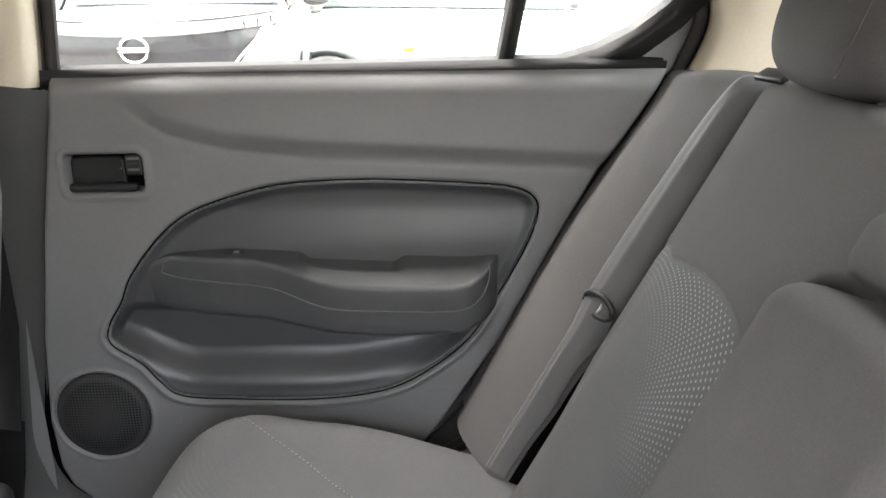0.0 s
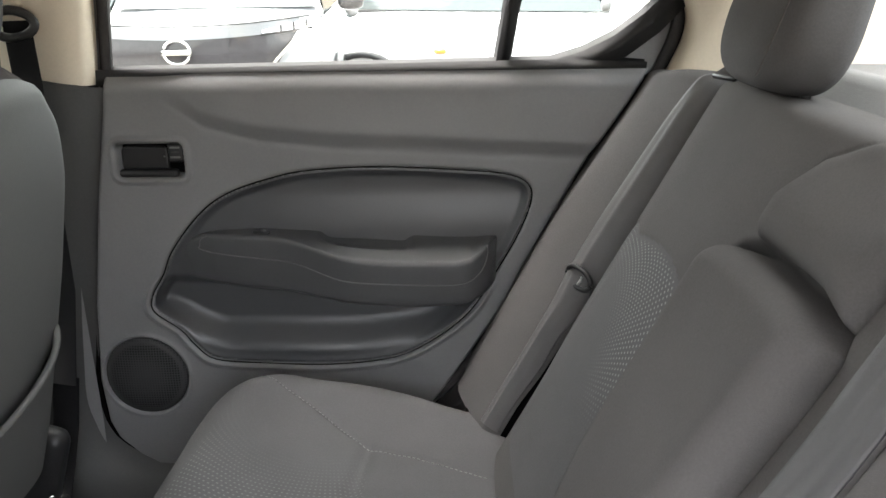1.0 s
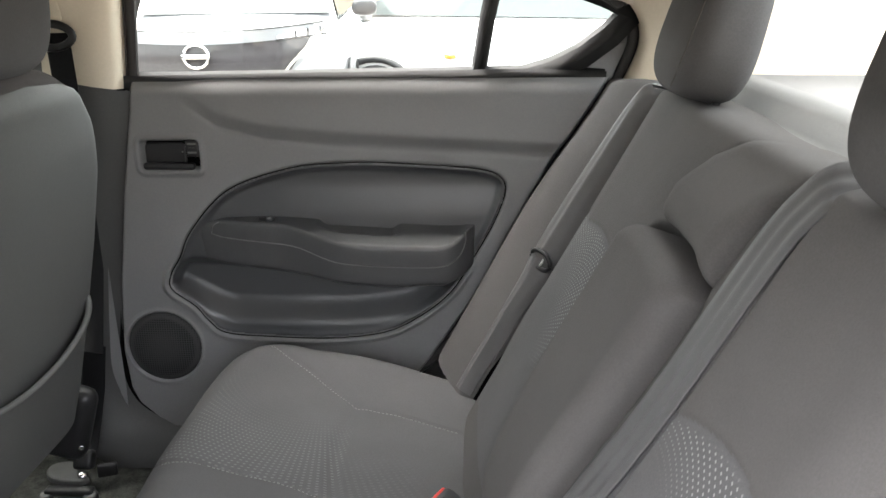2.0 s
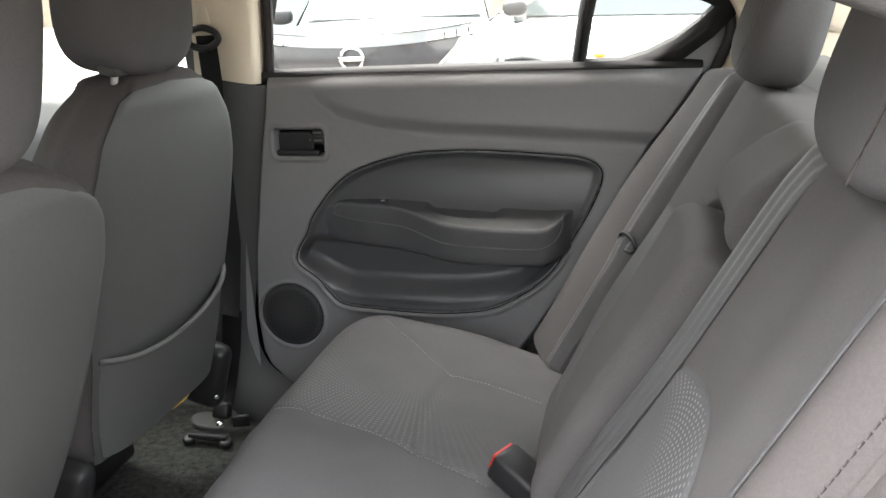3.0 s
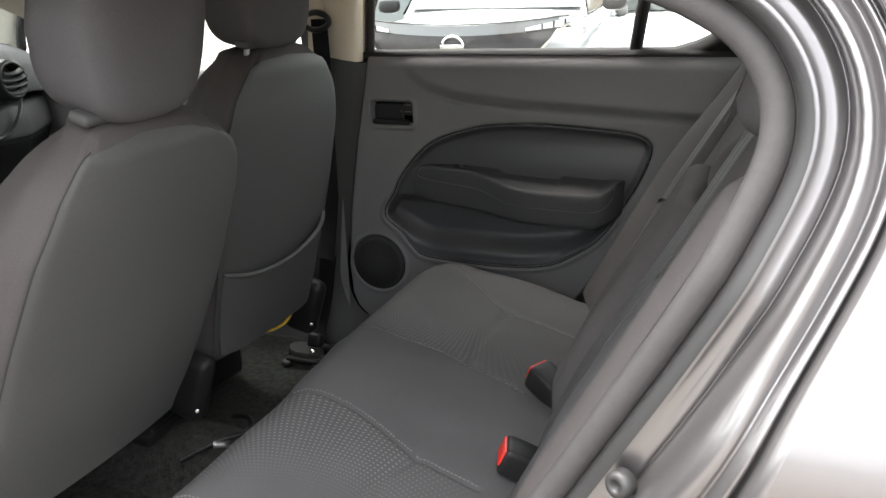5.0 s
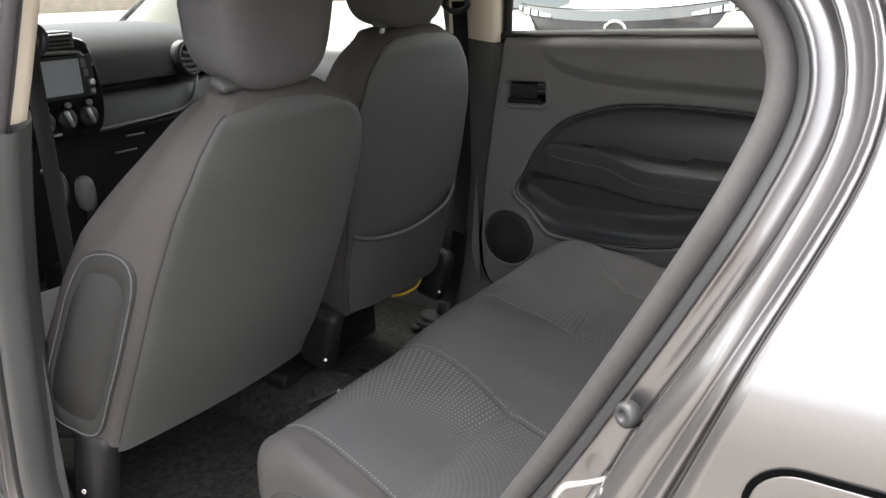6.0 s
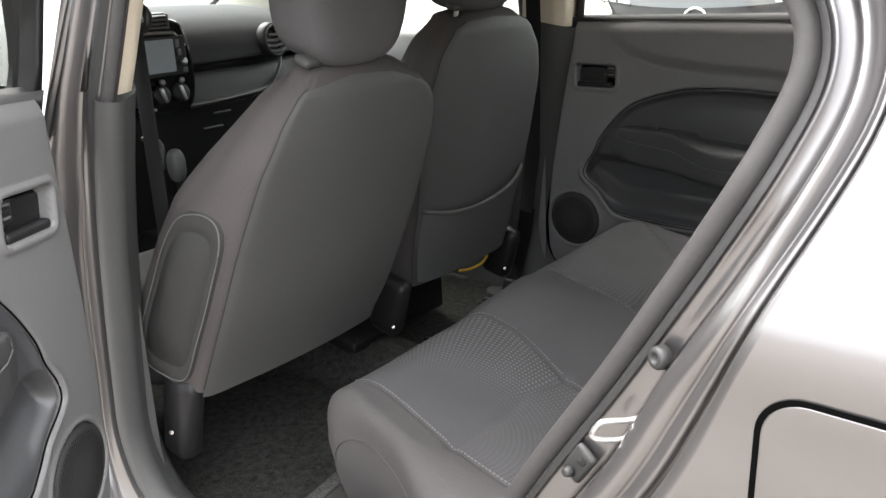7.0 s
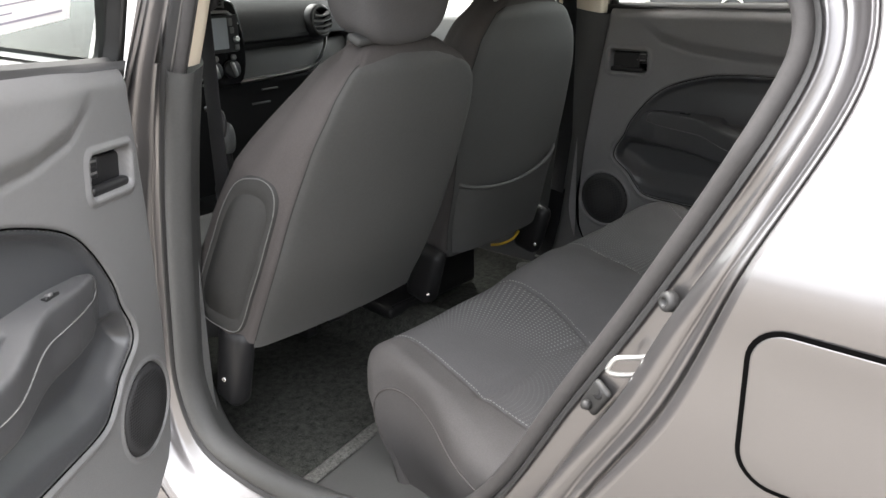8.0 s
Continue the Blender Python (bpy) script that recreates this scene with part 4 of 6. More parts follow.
# outlines of the stitched inserts (across, up), and the point that their stitch rows bend round
INSERTS = ((spline([(.452, -.02), (.452, .325), (.38, .350), (.30, .364), (.25, .367), (.20, .362), (.165, .350), (.143, .325), (.125, .27), (.108, .2), (.085, .1), (.060, -.02)], 4), (.40, .11, .265, .262)),
           (spline([(-.150, -.02), (-.150, .26), (-.19, .318), (-.26, .356), (-.33, .376), (-.39, .379), (-.435, .366), (-.462, .33), (-.474, .26), (-.478, .1), (-.478, -.02)], 4), (-.255, .12, .222, .262)))


def bench_back():
    nh, ny = 210, 540
    Hh = np.linspace(-.07, .635, nh)[:, None] + np.zeros((1, ny))
    Y = np.zeros((nh, 1)) + np.linspace(-.69, .70, ny)[None, :]
    n = back_relief(Y, Hh)
    ends = np.minimum(.70 - Y, Y + .69)
    n = n - .05 * (1 - smooth01(ends / .025)) ** 2
    hh = lowered(Y, Hh)
    # seams of the stitched inserts
    for poly, mid_ in INSERTS:
        n = n - .0022 * np.exp(-(line_distance(poly[4:40], Y, Hh) / .0035) ** 2)
    x = BX0 + hh * math.sin(BACK_LEAN) - n * math.cos(BACK_LEAN)
    z = BZ0 + hh * math.cos(BACK_LEAN) + n * math.sin(BACK_LEAN)
    ob = mesh_part("backrest", np.stack([x, Y, z], -1).reshape(-1, 3), grid_faces(nh, ny), CLOTH_DOTS, bench, "dark grey cloth backrest with stitched dots")
    H1, Y1 = Hh.ravel(), Y.ravel()
    ob.data.materials.append(CLOTH_WARM)
    plain = np.all([inside_distance(poly, Y1, H1) < 0 for poly, mid_ in INSERTS], axis=0)
    ob.data.materials.append(CLOTH_SIDE)
    kind_of = plain.astype(int) + (Y1 < -.527)
    ob.data.polygons.foreach_set("material_index", [int(kind_of[p.vertices[0]]) for p in ob.data.polygons])
    mask, U, V = np.zeros(len(H1)), np.zeros(len(H1)), np.zeros(len(H1))
    for poly, (cy, ch, rw, rh) in INSERTS:
        d = inside_distance(poly, Y1, H1)
        dy, dh = cy - Y1, H1 - ch
        r = np.hypot(dy / rw, dh / rh)
        fade = smooth01((r - (.60 if cy > 0 else .70)) / (.36 if cy > 0 else .26)) * smooth01((np.arctan2(dh, dy) - .08) / .5) * smooth01((2.1 - np.arctan2(dh, dy)) / .7)
        mask = np.where(d > .003, fade * smooth01((d - .003) / .004), mask)
        near = d > -.03
        U = np.where(near, r * 37, U)
        V = np.where(near, np.arctan2(dh, dy) * 36, V)
    pattern_maps(ob, U, V, mask)
    # one raised stitch after another along the bolster's crease
    vs, fs = [], []
    for k in range(48):
        ends = []
        for q in (.20 + k * .0075, .20 + k * .0075 + .0055):
            yy = -.6125
            ends.append(back_point(yy, float(lowered(np.array(yy), np.array(q))), float(back_relief(np.array([yy]), np.array([q]))[0])))
        v, f = sweep(ends, circle(.0008, 5))
        fs += [tuple(i + len(vs) for i in fc) for fc in f]
        vs += v
    mesh_part("bolster_stitching", vs, fs, CLOTH_SIDE, bench, "row of raised stitches along the bolster")["kind"] = "stuff"


bench_back()


def headrest(parent, centre, size, turn, material, label):
    def shp(x, y, z):
        return x * (1 - .16 * z), y * (1 - .06 * z * z), z

    return pillow("headrest", centre, size, material, parent, label, turn, 3.4, 30, 22, shp)


for cy in (.285, -.385):
    headrest(bench, (.883, cy, 1.078), (.102, .235, .222), pose(0, 0, 0, 0, 14, 0), CLOTH, "dark grey cloth headrest")
    q0 = pose(.883, cy, 1.078, 0, 14, 0)
    seam = [q0 @ Vector((-.047 * (1 - .16 * z), -.101 * (1 - .06 * z * z), .1125 * z)) for z in np.linspace(-.85, .85, 14)]
    v, f = sweep([tuple(p) for p in seam], circle(.0010, 6))
    mesh_part("headrest_seam", v, f, CLOTH_SIDE, bench)
    for dy in (-.06, .06):
        tube("headrest_post", [(.872, cy + dy, .93), (.884, cy + dy, 1.0)], .006, BLACK, bench, "", 3, 10)

# parcel shelf and rear end
shelf = tagged(mesh_part("parcel_shelf", [(x, y, .955 + .03 * smooth01((x - .93) / .03) - .012 * smooth01((x - 1.0) / .02)) for x in np.linspace(.86, 1.45, 40) for y in np.linspace(-.62, .62, 20)],
                         grid_faces(40, 20), SHELF), "grey felt parcel shelf behind the bench", "parcel shelf")

# ---- front seats ----
def front_seat(cy, bx, bz, rec, H, cover_dx, pocket, rest_dy, label):
    """bx, bz: the back surface's foot; rec: its lean in degrees."""
    seat = thing("car_seat", (bx - .1, cy, .2), label, "car seat", "front seats")
    lean_s, lean_c = math.sin(radians(rec)), math.cos(radians(rec))

    def at(y, h, d):
        """Across, up along the back, and forward from its rear face."""
        return bx + h * lean_s - d * lean_c, cy + y, bz + h * lean_c + d * lean_s

    nh = 64

    def widths(t):
        def sm(ts, vs):
            return float(np.mean(np.interp(np.clip(t + np.linspace(-.045, .045, 9) * min(1, 2.2 * max(0.02, 1 - t)), 0, 1), ts, vs)))

        wb = sm([0, .12, .5, .72, .85, .93, .975, 1], [.190, .210, .229, .225, .197, .153, .10, .02])
        wf = sm([0, .12, .40, .62, .78, .88, .955, 1], [.262, .270, .256, .224, .192, .158, .108, .02])
        dep = sm([0, .2, .6, .85, .95, 1], [.175, .195, .165, .13, .10, .02])
        off = sm([0, .3, .8, .93, .98, 1], [.012, .0, .003, .012, .035, .055])
        return wb, wf, dep, off

    def outer_w(t):
        """Half width of the rear face on the outer side: its seam slants outwards towards the foot."""
        if pocket:
            return widths(t)[0]
        q = np.clip(t + np.linspace(-.045, .045, 9) * min(1, 2.2 * max(0.02, 1 - t)), 0, 1)
        return float(np.mean(np.interp(q, [0, .12, .3, .5, .72, .85, .93, .975, 1], [.240, .236, .228, .212, .184, .152, .120, .085, .02])))

    def outer_cut(t):
        """The driver seat's front edge slopes in towards the outer shoulder."""
        return 0.0 if pocket else float(np.interp(t, [0, .45, .55, .68, .77, .86, .93, .97, 1], [0, 0, .000, .028, .054, .074, .088, .062, 0]))

    def inner_add(t):
        """The driver seat's inner side is fuller, with a squarer shoulder."""
        return 0.0 if pocket else float(np.interp(t, [0, .3, .7, .9, .96, 1], [.018, .018, .020, .040, .030, 0]))

    def section(t):
        """Flat back, splayed flanks, hollow front: a closed ring of (across, forward)."""
        wb, wf, dep, off = widths(t)
        full = inner_add(t)
        rb, rf = min(.028, dep * .3, wb * .5), min(.055, dep * .35, wf * .5)
        pts = []
        for sx in (1, -1):
            half = []
            wb = widths(t)[0] + full if sx > 0 else outer_w(t)
            wf = widths(t)[1] + (full if sx > 0 else -outer_cut(t))
            half += [(wb * (k / 8), -.010 * (1 - (k / 8) ** 2)) for k in range(8)]
            b0, f0 = (wb, 0.0), (wf, dep)
            ex, ey = (f0[0] - b0[0]), (f0[1] - b0[1])
            ln = math.hypot(ex, ey)
            ex, ey = ex / ln, ey / ln
            for k in range(1, 6):
                q = k / 5
                p0, p1, p2 = (wb - rb, -.001), b0, (b0[0] + ex * rb, b0[1] + ey * rb)
                half.append(tuple((1 - q) ** 2 * p0[i] + 2 * q * (1 - q) * p1[i] + q * q * p2[i] for i in (0, 1)))
            for k in range(1, 7):
                q = k / 7
                bulge = .010 * math.sin(math.pi * q)
                half.append((b0[0] + ex * (rb + (ln - rb - rf) * q) + ey * bulge, b0[1] + ey * (rb + (ln - rb - rf) * q) - ex * bulge))
            for k in range(0, 7):
                q = k / 6
                p0, p1, p2 = (f0[0] - ex * rf, f0[1] - ey * rf), f0, (f0[0] - rf, dep)
                half.append(tuple((1 - q) ** 2 * p0[i] + 2 * q * (1 - q) * p1[i] + q * q * p2[i] for i in (0, 1)))
            for k in range(1, 8):
                q = k / 8
                x1 = (wf - rf) * (1 - q)
                half.append((x1, dep - .03 * math.sin(math.pi / 2 * q) * min(1, dep / .12)))
            pts.append([(sx * p, off + d) for p, d in half])
        return pts[0] + [(0.0, pts[0][-1][1])] + pts[1][::-1][:-1]

    verts = []
    for i in range(nh):
        t = 1 - (1 - i / (nh - 1)) ** 1.5
        sec = section(t)
        verts += [at(u, t * H, d) for u, d in sec]
    na = len(section(.5))
    back = mesh_part("backrest", verts, grid_faces(nh, na, True), CLOTH_SIDE, seat, "dark grey cloth backrest")
    # rear cover: a slightly proud panel
    pv = []
    n1, n2 = 60, 50
    for i in range(n1):
        t = -.012 + .982 * i / (n1 - 1)
        for j in range(n2):
            u = -1 + 2 * j / (n2 - 1)
            wb, wf, dep, off = widths(t)
            ed = min(1 - abs(u), (1 - i / (n1 - 1)) * 2.5)
            rise = .0024 * float(smooth01(ed / .03)) - .0008
            wb = wb + inner_add(t) if u > 0 else outer_w(t)
            if u < 0 and not pocket:
                wb = min(wb, .300 * math.sqrt(max(.0004, 1 - max(0.0, (t - .50) / .47) ** 2)))
            wv = min(wb - .006, .262 * math.sqrt(max(.0004, 1 - max(0.0, (t - .77) / .20) ** 2)))
            uu = u * wv / wb
            pv.append(at(u * wv, t * H, off - .010 * (1 - uu * uu) - rise + .003 * max(0.0, abs(uu) - .88) / .12))
    mesh_part("rear_cover", pv, grid_faces(n1, n2), VINYL, seat, "charcoal cloth rear cover")
    v, f = sweep([pv[i * n2] for i in range(2, n1 - 1)], circle(.0013, 6))
    mesh_part("cover_seam", v, f, FLAP, seat, "thin dark seam of the rear cover")
    # headrest on two posts
    hz = H + .100
    p = Vector(at(rest_dy, hz, .082))
    pillow("headrest", p, (.125, .250, .235), CLOTH, seat, "dark grey cloth headrest", pose(0, 0, 0, 0, rec - 6, 0), 4.2, 32, 24,
           lambda x, y, z: (x * (1 - .12 * z) + .06 * z * z, y * (1 + .05 * z) * (1 - .05 * z * z) * (1 if pocket or y > 0 else .94 + .13 * min(0, z)), z + .10 * (y * y) * (1 if z < 0 else -.6)))
    for dy in (-.07, .07):
        # The driver's posts get a dark tone in place of bright steel highlights.
        tube("headrest_post", [at(rest_dy + dy, H - .03, .05), at(rest_dy + dy, H + .06, .048)], .0055, STEEL if pocket else TRIM_DARK, seat, "headrest post, toned dark on the driver seat", 3, 10)
        rounded_box("post_guide", (.032, .046, .016), at(rest_dy + dy, H - .002, .05), TRIM_DARK, seat, "grey plastic post guide", .007, 3, pose(0, 0, 0, 0, rec, 0))
    # cushion
    pillow("seat_cushion", (bx - .38, cy, .42), (.46, .50, .14), CLOTH, seat, "dark grey cloth cushion", pose(0, 0, 0, 0, 4, 0), 4.5, 20, 22)
    # plastic covers of the recliner, at both sides
    for sd in ((-1, 1) if pocket else (-1,)):
        y0 = sd * .235
        cx0 = bx + (cover_dx if sd < 0 else 0)
        big = (.100, .052, .155) if pocket else (.085, .052, .185)
        rounded_box("recliner_cover", big, (cx0 - .045 + (.002 if pocket else .018), cy + y0, bz - (.038 if pocket else .056)), BLACK, seat, "black plastic recliner cover", .024, 4, pose(0, 0, 0, 0, 14, 0),
                    lambda a, b, c, co: (co.x * (1 - .35 * max(0, -c)), co.y * (1 - .25 * max(0, c)), co.z))
        disc("cover_screw", (cx0 - (.010 if pocket else .028), cy + y0 - .029, bz - .080), (0.5, -1, .2), .0048, .003, CHROME, seat, "", 12)
    if pocket:
        # Added black box makes the darkness under the passenger cushion.
        rounded_box("underseat_dark_box", (.03, .40, .20), (bx - .24, cy, .245), BLACK, seat, "black box that darkens the space below the cushion", .012, 2)
    # slide rails
    for sd in (-1, 1):
        rounded_box("slide_rail", (.26, .035, .03), (bx - .50, cy + sd * .20, .165), BLACK, seat, "black slide rail", .006, 2)
    if pocket:
        nv, nu2 = 26, 40
        vv = []
        for i in range(nv):
            h = .01 + .205 * i / (nv - 1)
            for j in range(nu2):
                u = -1 + 2 * j / (nu2 - 1)
                wb = float(np.interp(h / H, [0, .12, .5], [.18, .196, .205]))
                dip = .030 * (1 - abs(u + .25) ** 2) if i == nv - 1 else .030 * (1 - abs(u + .25) ** 2) * (i / (nv - 1))
                bulge = .010 + .016 * (i / (nv - 1)) * (1 - u * u) + .010
                vv.append(at(u * wb, h - dip, -bulge + .02 * abs(u) ** 6))
        pk = mesh_part("seat_pocket", vv, grid_faces(nv, nu2), VINYL, seat, "sagging charcoal cloth seat pocket")
        v2, f2 = sweep([vv[(nv - 1) * nu2 + j] for j in range(nu2)], circle(.0055, 8))
        mesh_part("pocket_hem", v2, f2, VINYL, pk)
        tube("wire_loop", [(-.215, .385, .350), (-.222, .368, .330), (-.240, .340, .318), (-.262, .315, .316)], .004, YELLOW, seat, "yellow wire sleeve under the seat", 6, 8)
    else:
        # airbag flap on the outer flank
        out = spline([(-.032, .02), (-.026, .12), (-.024, .22), (-.026, .30), (-.045, .337), (-.085, .337), (-.124, .30), (-.140, .18), (-.145, .06), (-.13, .004), (-.08, .0)], 6, True)
        vv, n = [], len(out)
        cxy = out.mean(0)
        for sc, rise in ((1.0, -.004), (.99, .0020), (.97, .0030), (.80, .0030), (.79, .0016), (.78, .0030), (.4, .0045), (.05, .005)):
            for o in out:
                d_, h_ = cxy + (o - cxy) * sc
                wb, wf, dep, off = widths(h_ / H)
                q = np.clip(-d_ / dep, 0, 1)
                wb = outer_w(h_ / H)
                vv.append(at(-(wb + (wf - outer_cut(h_ / H) - wb) * q + .009 * math.sin(math.pi * q)) - rise, h_, off - d_))
        mesh_part("side_flap", vv, list(grid_faces(8, n, True)) + [tuple(reversed(range(7 * n, 8 * n)))], FLAP, seat, "stitched airbag flap on the side")
        v2, f2 = sweep([vv[n * 2 + k] for k in range(n)], circle(.0012, 6), True)
        mesh_part("flap_seam", v2, f2, GREY_PLASTIC, seat)
    return seat


front_seat(-.385, -.107, .402, 20, .592, -.055, False, .004, "dark grey cloth driver seat seen from behind")
front_seat(.215, -.172, .385, 12, .645, .0, True, -.034, "dark grey cloth passenger seat with sagging rear pocket")


# ---- dashboard and front end ----
dash = thing("dashboard", (-1.0, 0, .7), "black and charcoal plastic dashboard", "dashboard")


def dash_sheet(name, ctrl, material, label, y0=-.66, y1=.66):
    """One lofted band of the dashboard; it bends away and drops towards the doors."""
    prof, vv = spline(ctrl, 7), []
    for y in np.linspace(y0, y1, 60):
        q = abs(y) / .66
        for x, z in prof:
            vv.append((x - .07 * q ** 2.4 - .10 * max(0, q - .66) / .34, y, z - .035 * q ** 3 * (1 if z > .88 else 0)))
    return mesh_part(name, vv, grid_faces(60, len(prof)), material, dash, label)


dash_sheet("upper_pad", [(-1.56, 1.005), (-1.35, 1.025), (-1.18, 1.022), (-1.08, 1.0), (-1.03, .965), (-1.008, .92), (-1.004, .885), (-1.012, .868), (-1.05, .862)], DASH_PAD, "grey moulded upper dashboard pad")
dash_sheet("groove", [(-1.045, .868), (-1.06, .855), (-1.045, .836)], BLACK, "dark recess below the pad")
dash_sheet("lower_panel", [(-1.06, .842), (-1.035, .836), (-1.022, .81), (-1.014, .78), (-1.012, .755), (-1.03, .748)], TRIM_DARK, "grey lower dashboard panel")
dash_sheet("glove_box", [(-1.03, .756), (-1.022, .742), (-1.04, .70), (-1.06, .62), (-1.09, .50), (-1.11, .36)], BLACK, "black glove box face")
strip = spline([(.045, .756), (.12, .758), (.20, .7605), (.28, .764), (.334, .769), (.366, .782), (.391, .806), (.408, .835), (.414, .862)], 6)
v, f = sweep([(-1.008 - .07 * (yy / .66) ** 2.4 + .004, yy, zz) for yy, zz in strip], flat(.014, .009), normals=[(1, 0, 0)] * len(strip))
mesh_part("trim_strip", v, f, STEEL, dash, "satin silver trim strip")
for y0, y1, zz in ((.139, .201, .719), (.105, .174, .677)):
    rounded_box("glove_latch", (.008, y1 - y0, .006), (-1.04 if zz < .7 else -1.03, (y0 + y1) / 2, zz), GREY_PLASTIC, dash, "small grey latch edge", .002, 2)
# centre stack: vents, radio, climate knobs
stack = plate("console_face", spline([(-.155, 1.0), (-.05, 1.005), (.035, .99), (.060, .93), (.068, .87), (.066, .81), (.052, .765), (.02, .750), (-.08, .750), (-.14, .752), (-.165, .80), (-.17, .90)], 5, True),
              -1.06, -.995, GLOSS, dash, "gloss black centre console face", .008, "x")
plate("radio_frame", round_rect(-.0625, .902, .207, .106, .008), -.996, -.985, BLACK, stack, "black radio frame", .003, "x")
plate("radio_screen", round_rect(-.080, .904, .164, .088, .004), -.986, -.9825, SCREEN, stack, "grey radio display", .001, "x")
for yy, zz, hh in ((.0125, .935, .022), (.0165, .911, .018), (.0300, .862, .014)):
    rounded_box("radio_button", (.006, .013, hh), (-.983, yy, zz), GREY_PLASTIC, stack, "small dark radio button", .002, 2)
v, f = sweep([(-.990, yy, zz) for yy, zz in spline([(-.165, .967), (-.08, .9665), (.000, .963), (.014, .957), (.028, .944), (.040, .926)], 5)], flat(.010, .009), normals=[(1, 0, 0)] * 26)
mesh_part("radio_bar", v, f, STEEL, stack, "satin silver edge above the radio")
disc("radio_knob", (-.984, .0265, .885), (1, 0, .1), .0085, .012, STEEL, stack, "small silver knob", 20)
for yy in (-.116, -.054, .008):
    kn = disc("climate_knob", (-.996, yy, .799), (1, 0, .15), .027, .016, BLACK, stack, "black climate knob", 28, .004)
    rounded_box("knob_grip", (.014, .011, .044), (-.978, yy, .801), STEEL, kn, "silver knob grip", .004, 2, pose(0, 0, 0, 18, 0, 0))
    disc("knob_lamp", (-.988, yy + .006, .834), (1, 0, .15), .0085, .008, GREY_PLASTIC, stack, "small round switch above the knob", 18, .002)
for yy in (-.085, -.115):
    rounded_box("slide_button", (.010, .022, .007), (-.992, yy, .764), STEEL, stack, "small silver slide button", .002, 2)
rounded_box("vent_box", (.05, .180, .046), (-1.022, -.082, .994), BLACK, stack, "black upper air vent", .008, 3)
for k in range(4):
    rounded_box("vent_slat", (.014, .160, .0035), (-.995, -.082, .979 + .010 * k), GREY_PLASTIC, stack, "", .0015, 2, pose(0, 0, 0, 0, 20, 0))
for yy in (-.164, -.082, -.001):
    rounded_box("vent_divider", (.012, .005, .040), (-.994, yy, .994), GREY_PLASTIC, stack, "", .0015, 2)
vent = lathe("side_vent", (-1.012, .381, .911), (1, .12, .1), [(0, -.03), (.036, -.03), (.037, -.004), (.041, .007), (.047, .010), (.053, .006), (.056, -.02)], BLACK, dash, "round black side air vent", 36)
lathe("vent_ring", (-1.011, .381, .911), (1, .12, .1), [(.041, .0085), (.043, .0125), (.0465, .0125), (.048, .0095)], TRIM_DARK, vent, "grey vent ring", 36)
for k in range(4):
    o = .0165 * (k - 1.5)
    w = math.sqrt(max(.0, .038**2 - o**2))
    v, f = sweep([(-.999 + .006 * math.cos(q * 1.5), .381 + w * q, .911 + o - .006 * (1 - q * q) + .004 * q) for q in np.linspace(-1, 1, 9)], flat(.016, .004), normals=[(.5, 0, 1)] * 9)
    mesh_part("vent_slat", v, f, GREY_PLASTIC, vent)
# lower console, selector and brake lever
console = thing("centre_console", (-.7, 0, .2), "black plastic centre console with gear selector", "console")
rounded_box("console_body", (.66, .18, .24), (-.78, -.05, .29), BLACK, console, "", .03, 3)
rounded_box("selector_boot", (.10, .09, .07), (-.96, -.05, .44), BLACK, console, "", .02, 3)
tube("selector_stem", [(-.96, -.05, .44), (-.965, -.05, .52), (-.97, -.05, .57)], .010, BLACK, console)
pillow("selector_knob", (-.972, -.05, .605), (.055, .045, .095), PLASTIC, console, "rounded dark selector knob", None, 2.6, 14, 12)
tail = [(x, y, .140 + .09 * math.exp(-(y / .085) ** 4) * (1 if x < .2 else .6) + .003 * noise.noise((x * 14, y * 14, 3))) for x in np.linspace(-.50, .06, 30) for y in np.linspace(-.135, .135, 24)]
mesh_part("console_tail", tail, grid_faces(30, 24), CARPET, console, "black carpet over the floor tunnel")
rounded_box("console_end", (.150, .150, .034), (-.355, -.012, .236), BLACK, console, "black plastic end piece on the tunnel", .012, 3, pose(0, 0, 0, 0, 4, 0))
rounded_box("end_lip", (.012, .120, .012), (-.288, -.012, .246), BLACK, console, "raised lip of the end piece", .005, 3)
disc("end_screw", (-.378, -.045, .2545), (0, 0, 1), .006, .004, STEEL, console, "small steel screw", 14, .001)
tube("cable", [(-.20, -.10, .215), (-.14, -.05, .242), (-.10, .0, .246), (-.13, .05, .243), (-.20, .09, .215)], .006, BLACK, console, "black cable across the tunnel", 8, 8)
tube("cable_clip", [(-.135, -.068, .246), (-.105, -.058, .247)], .007, STEEL, console, "dull steel clip", 3, 8)
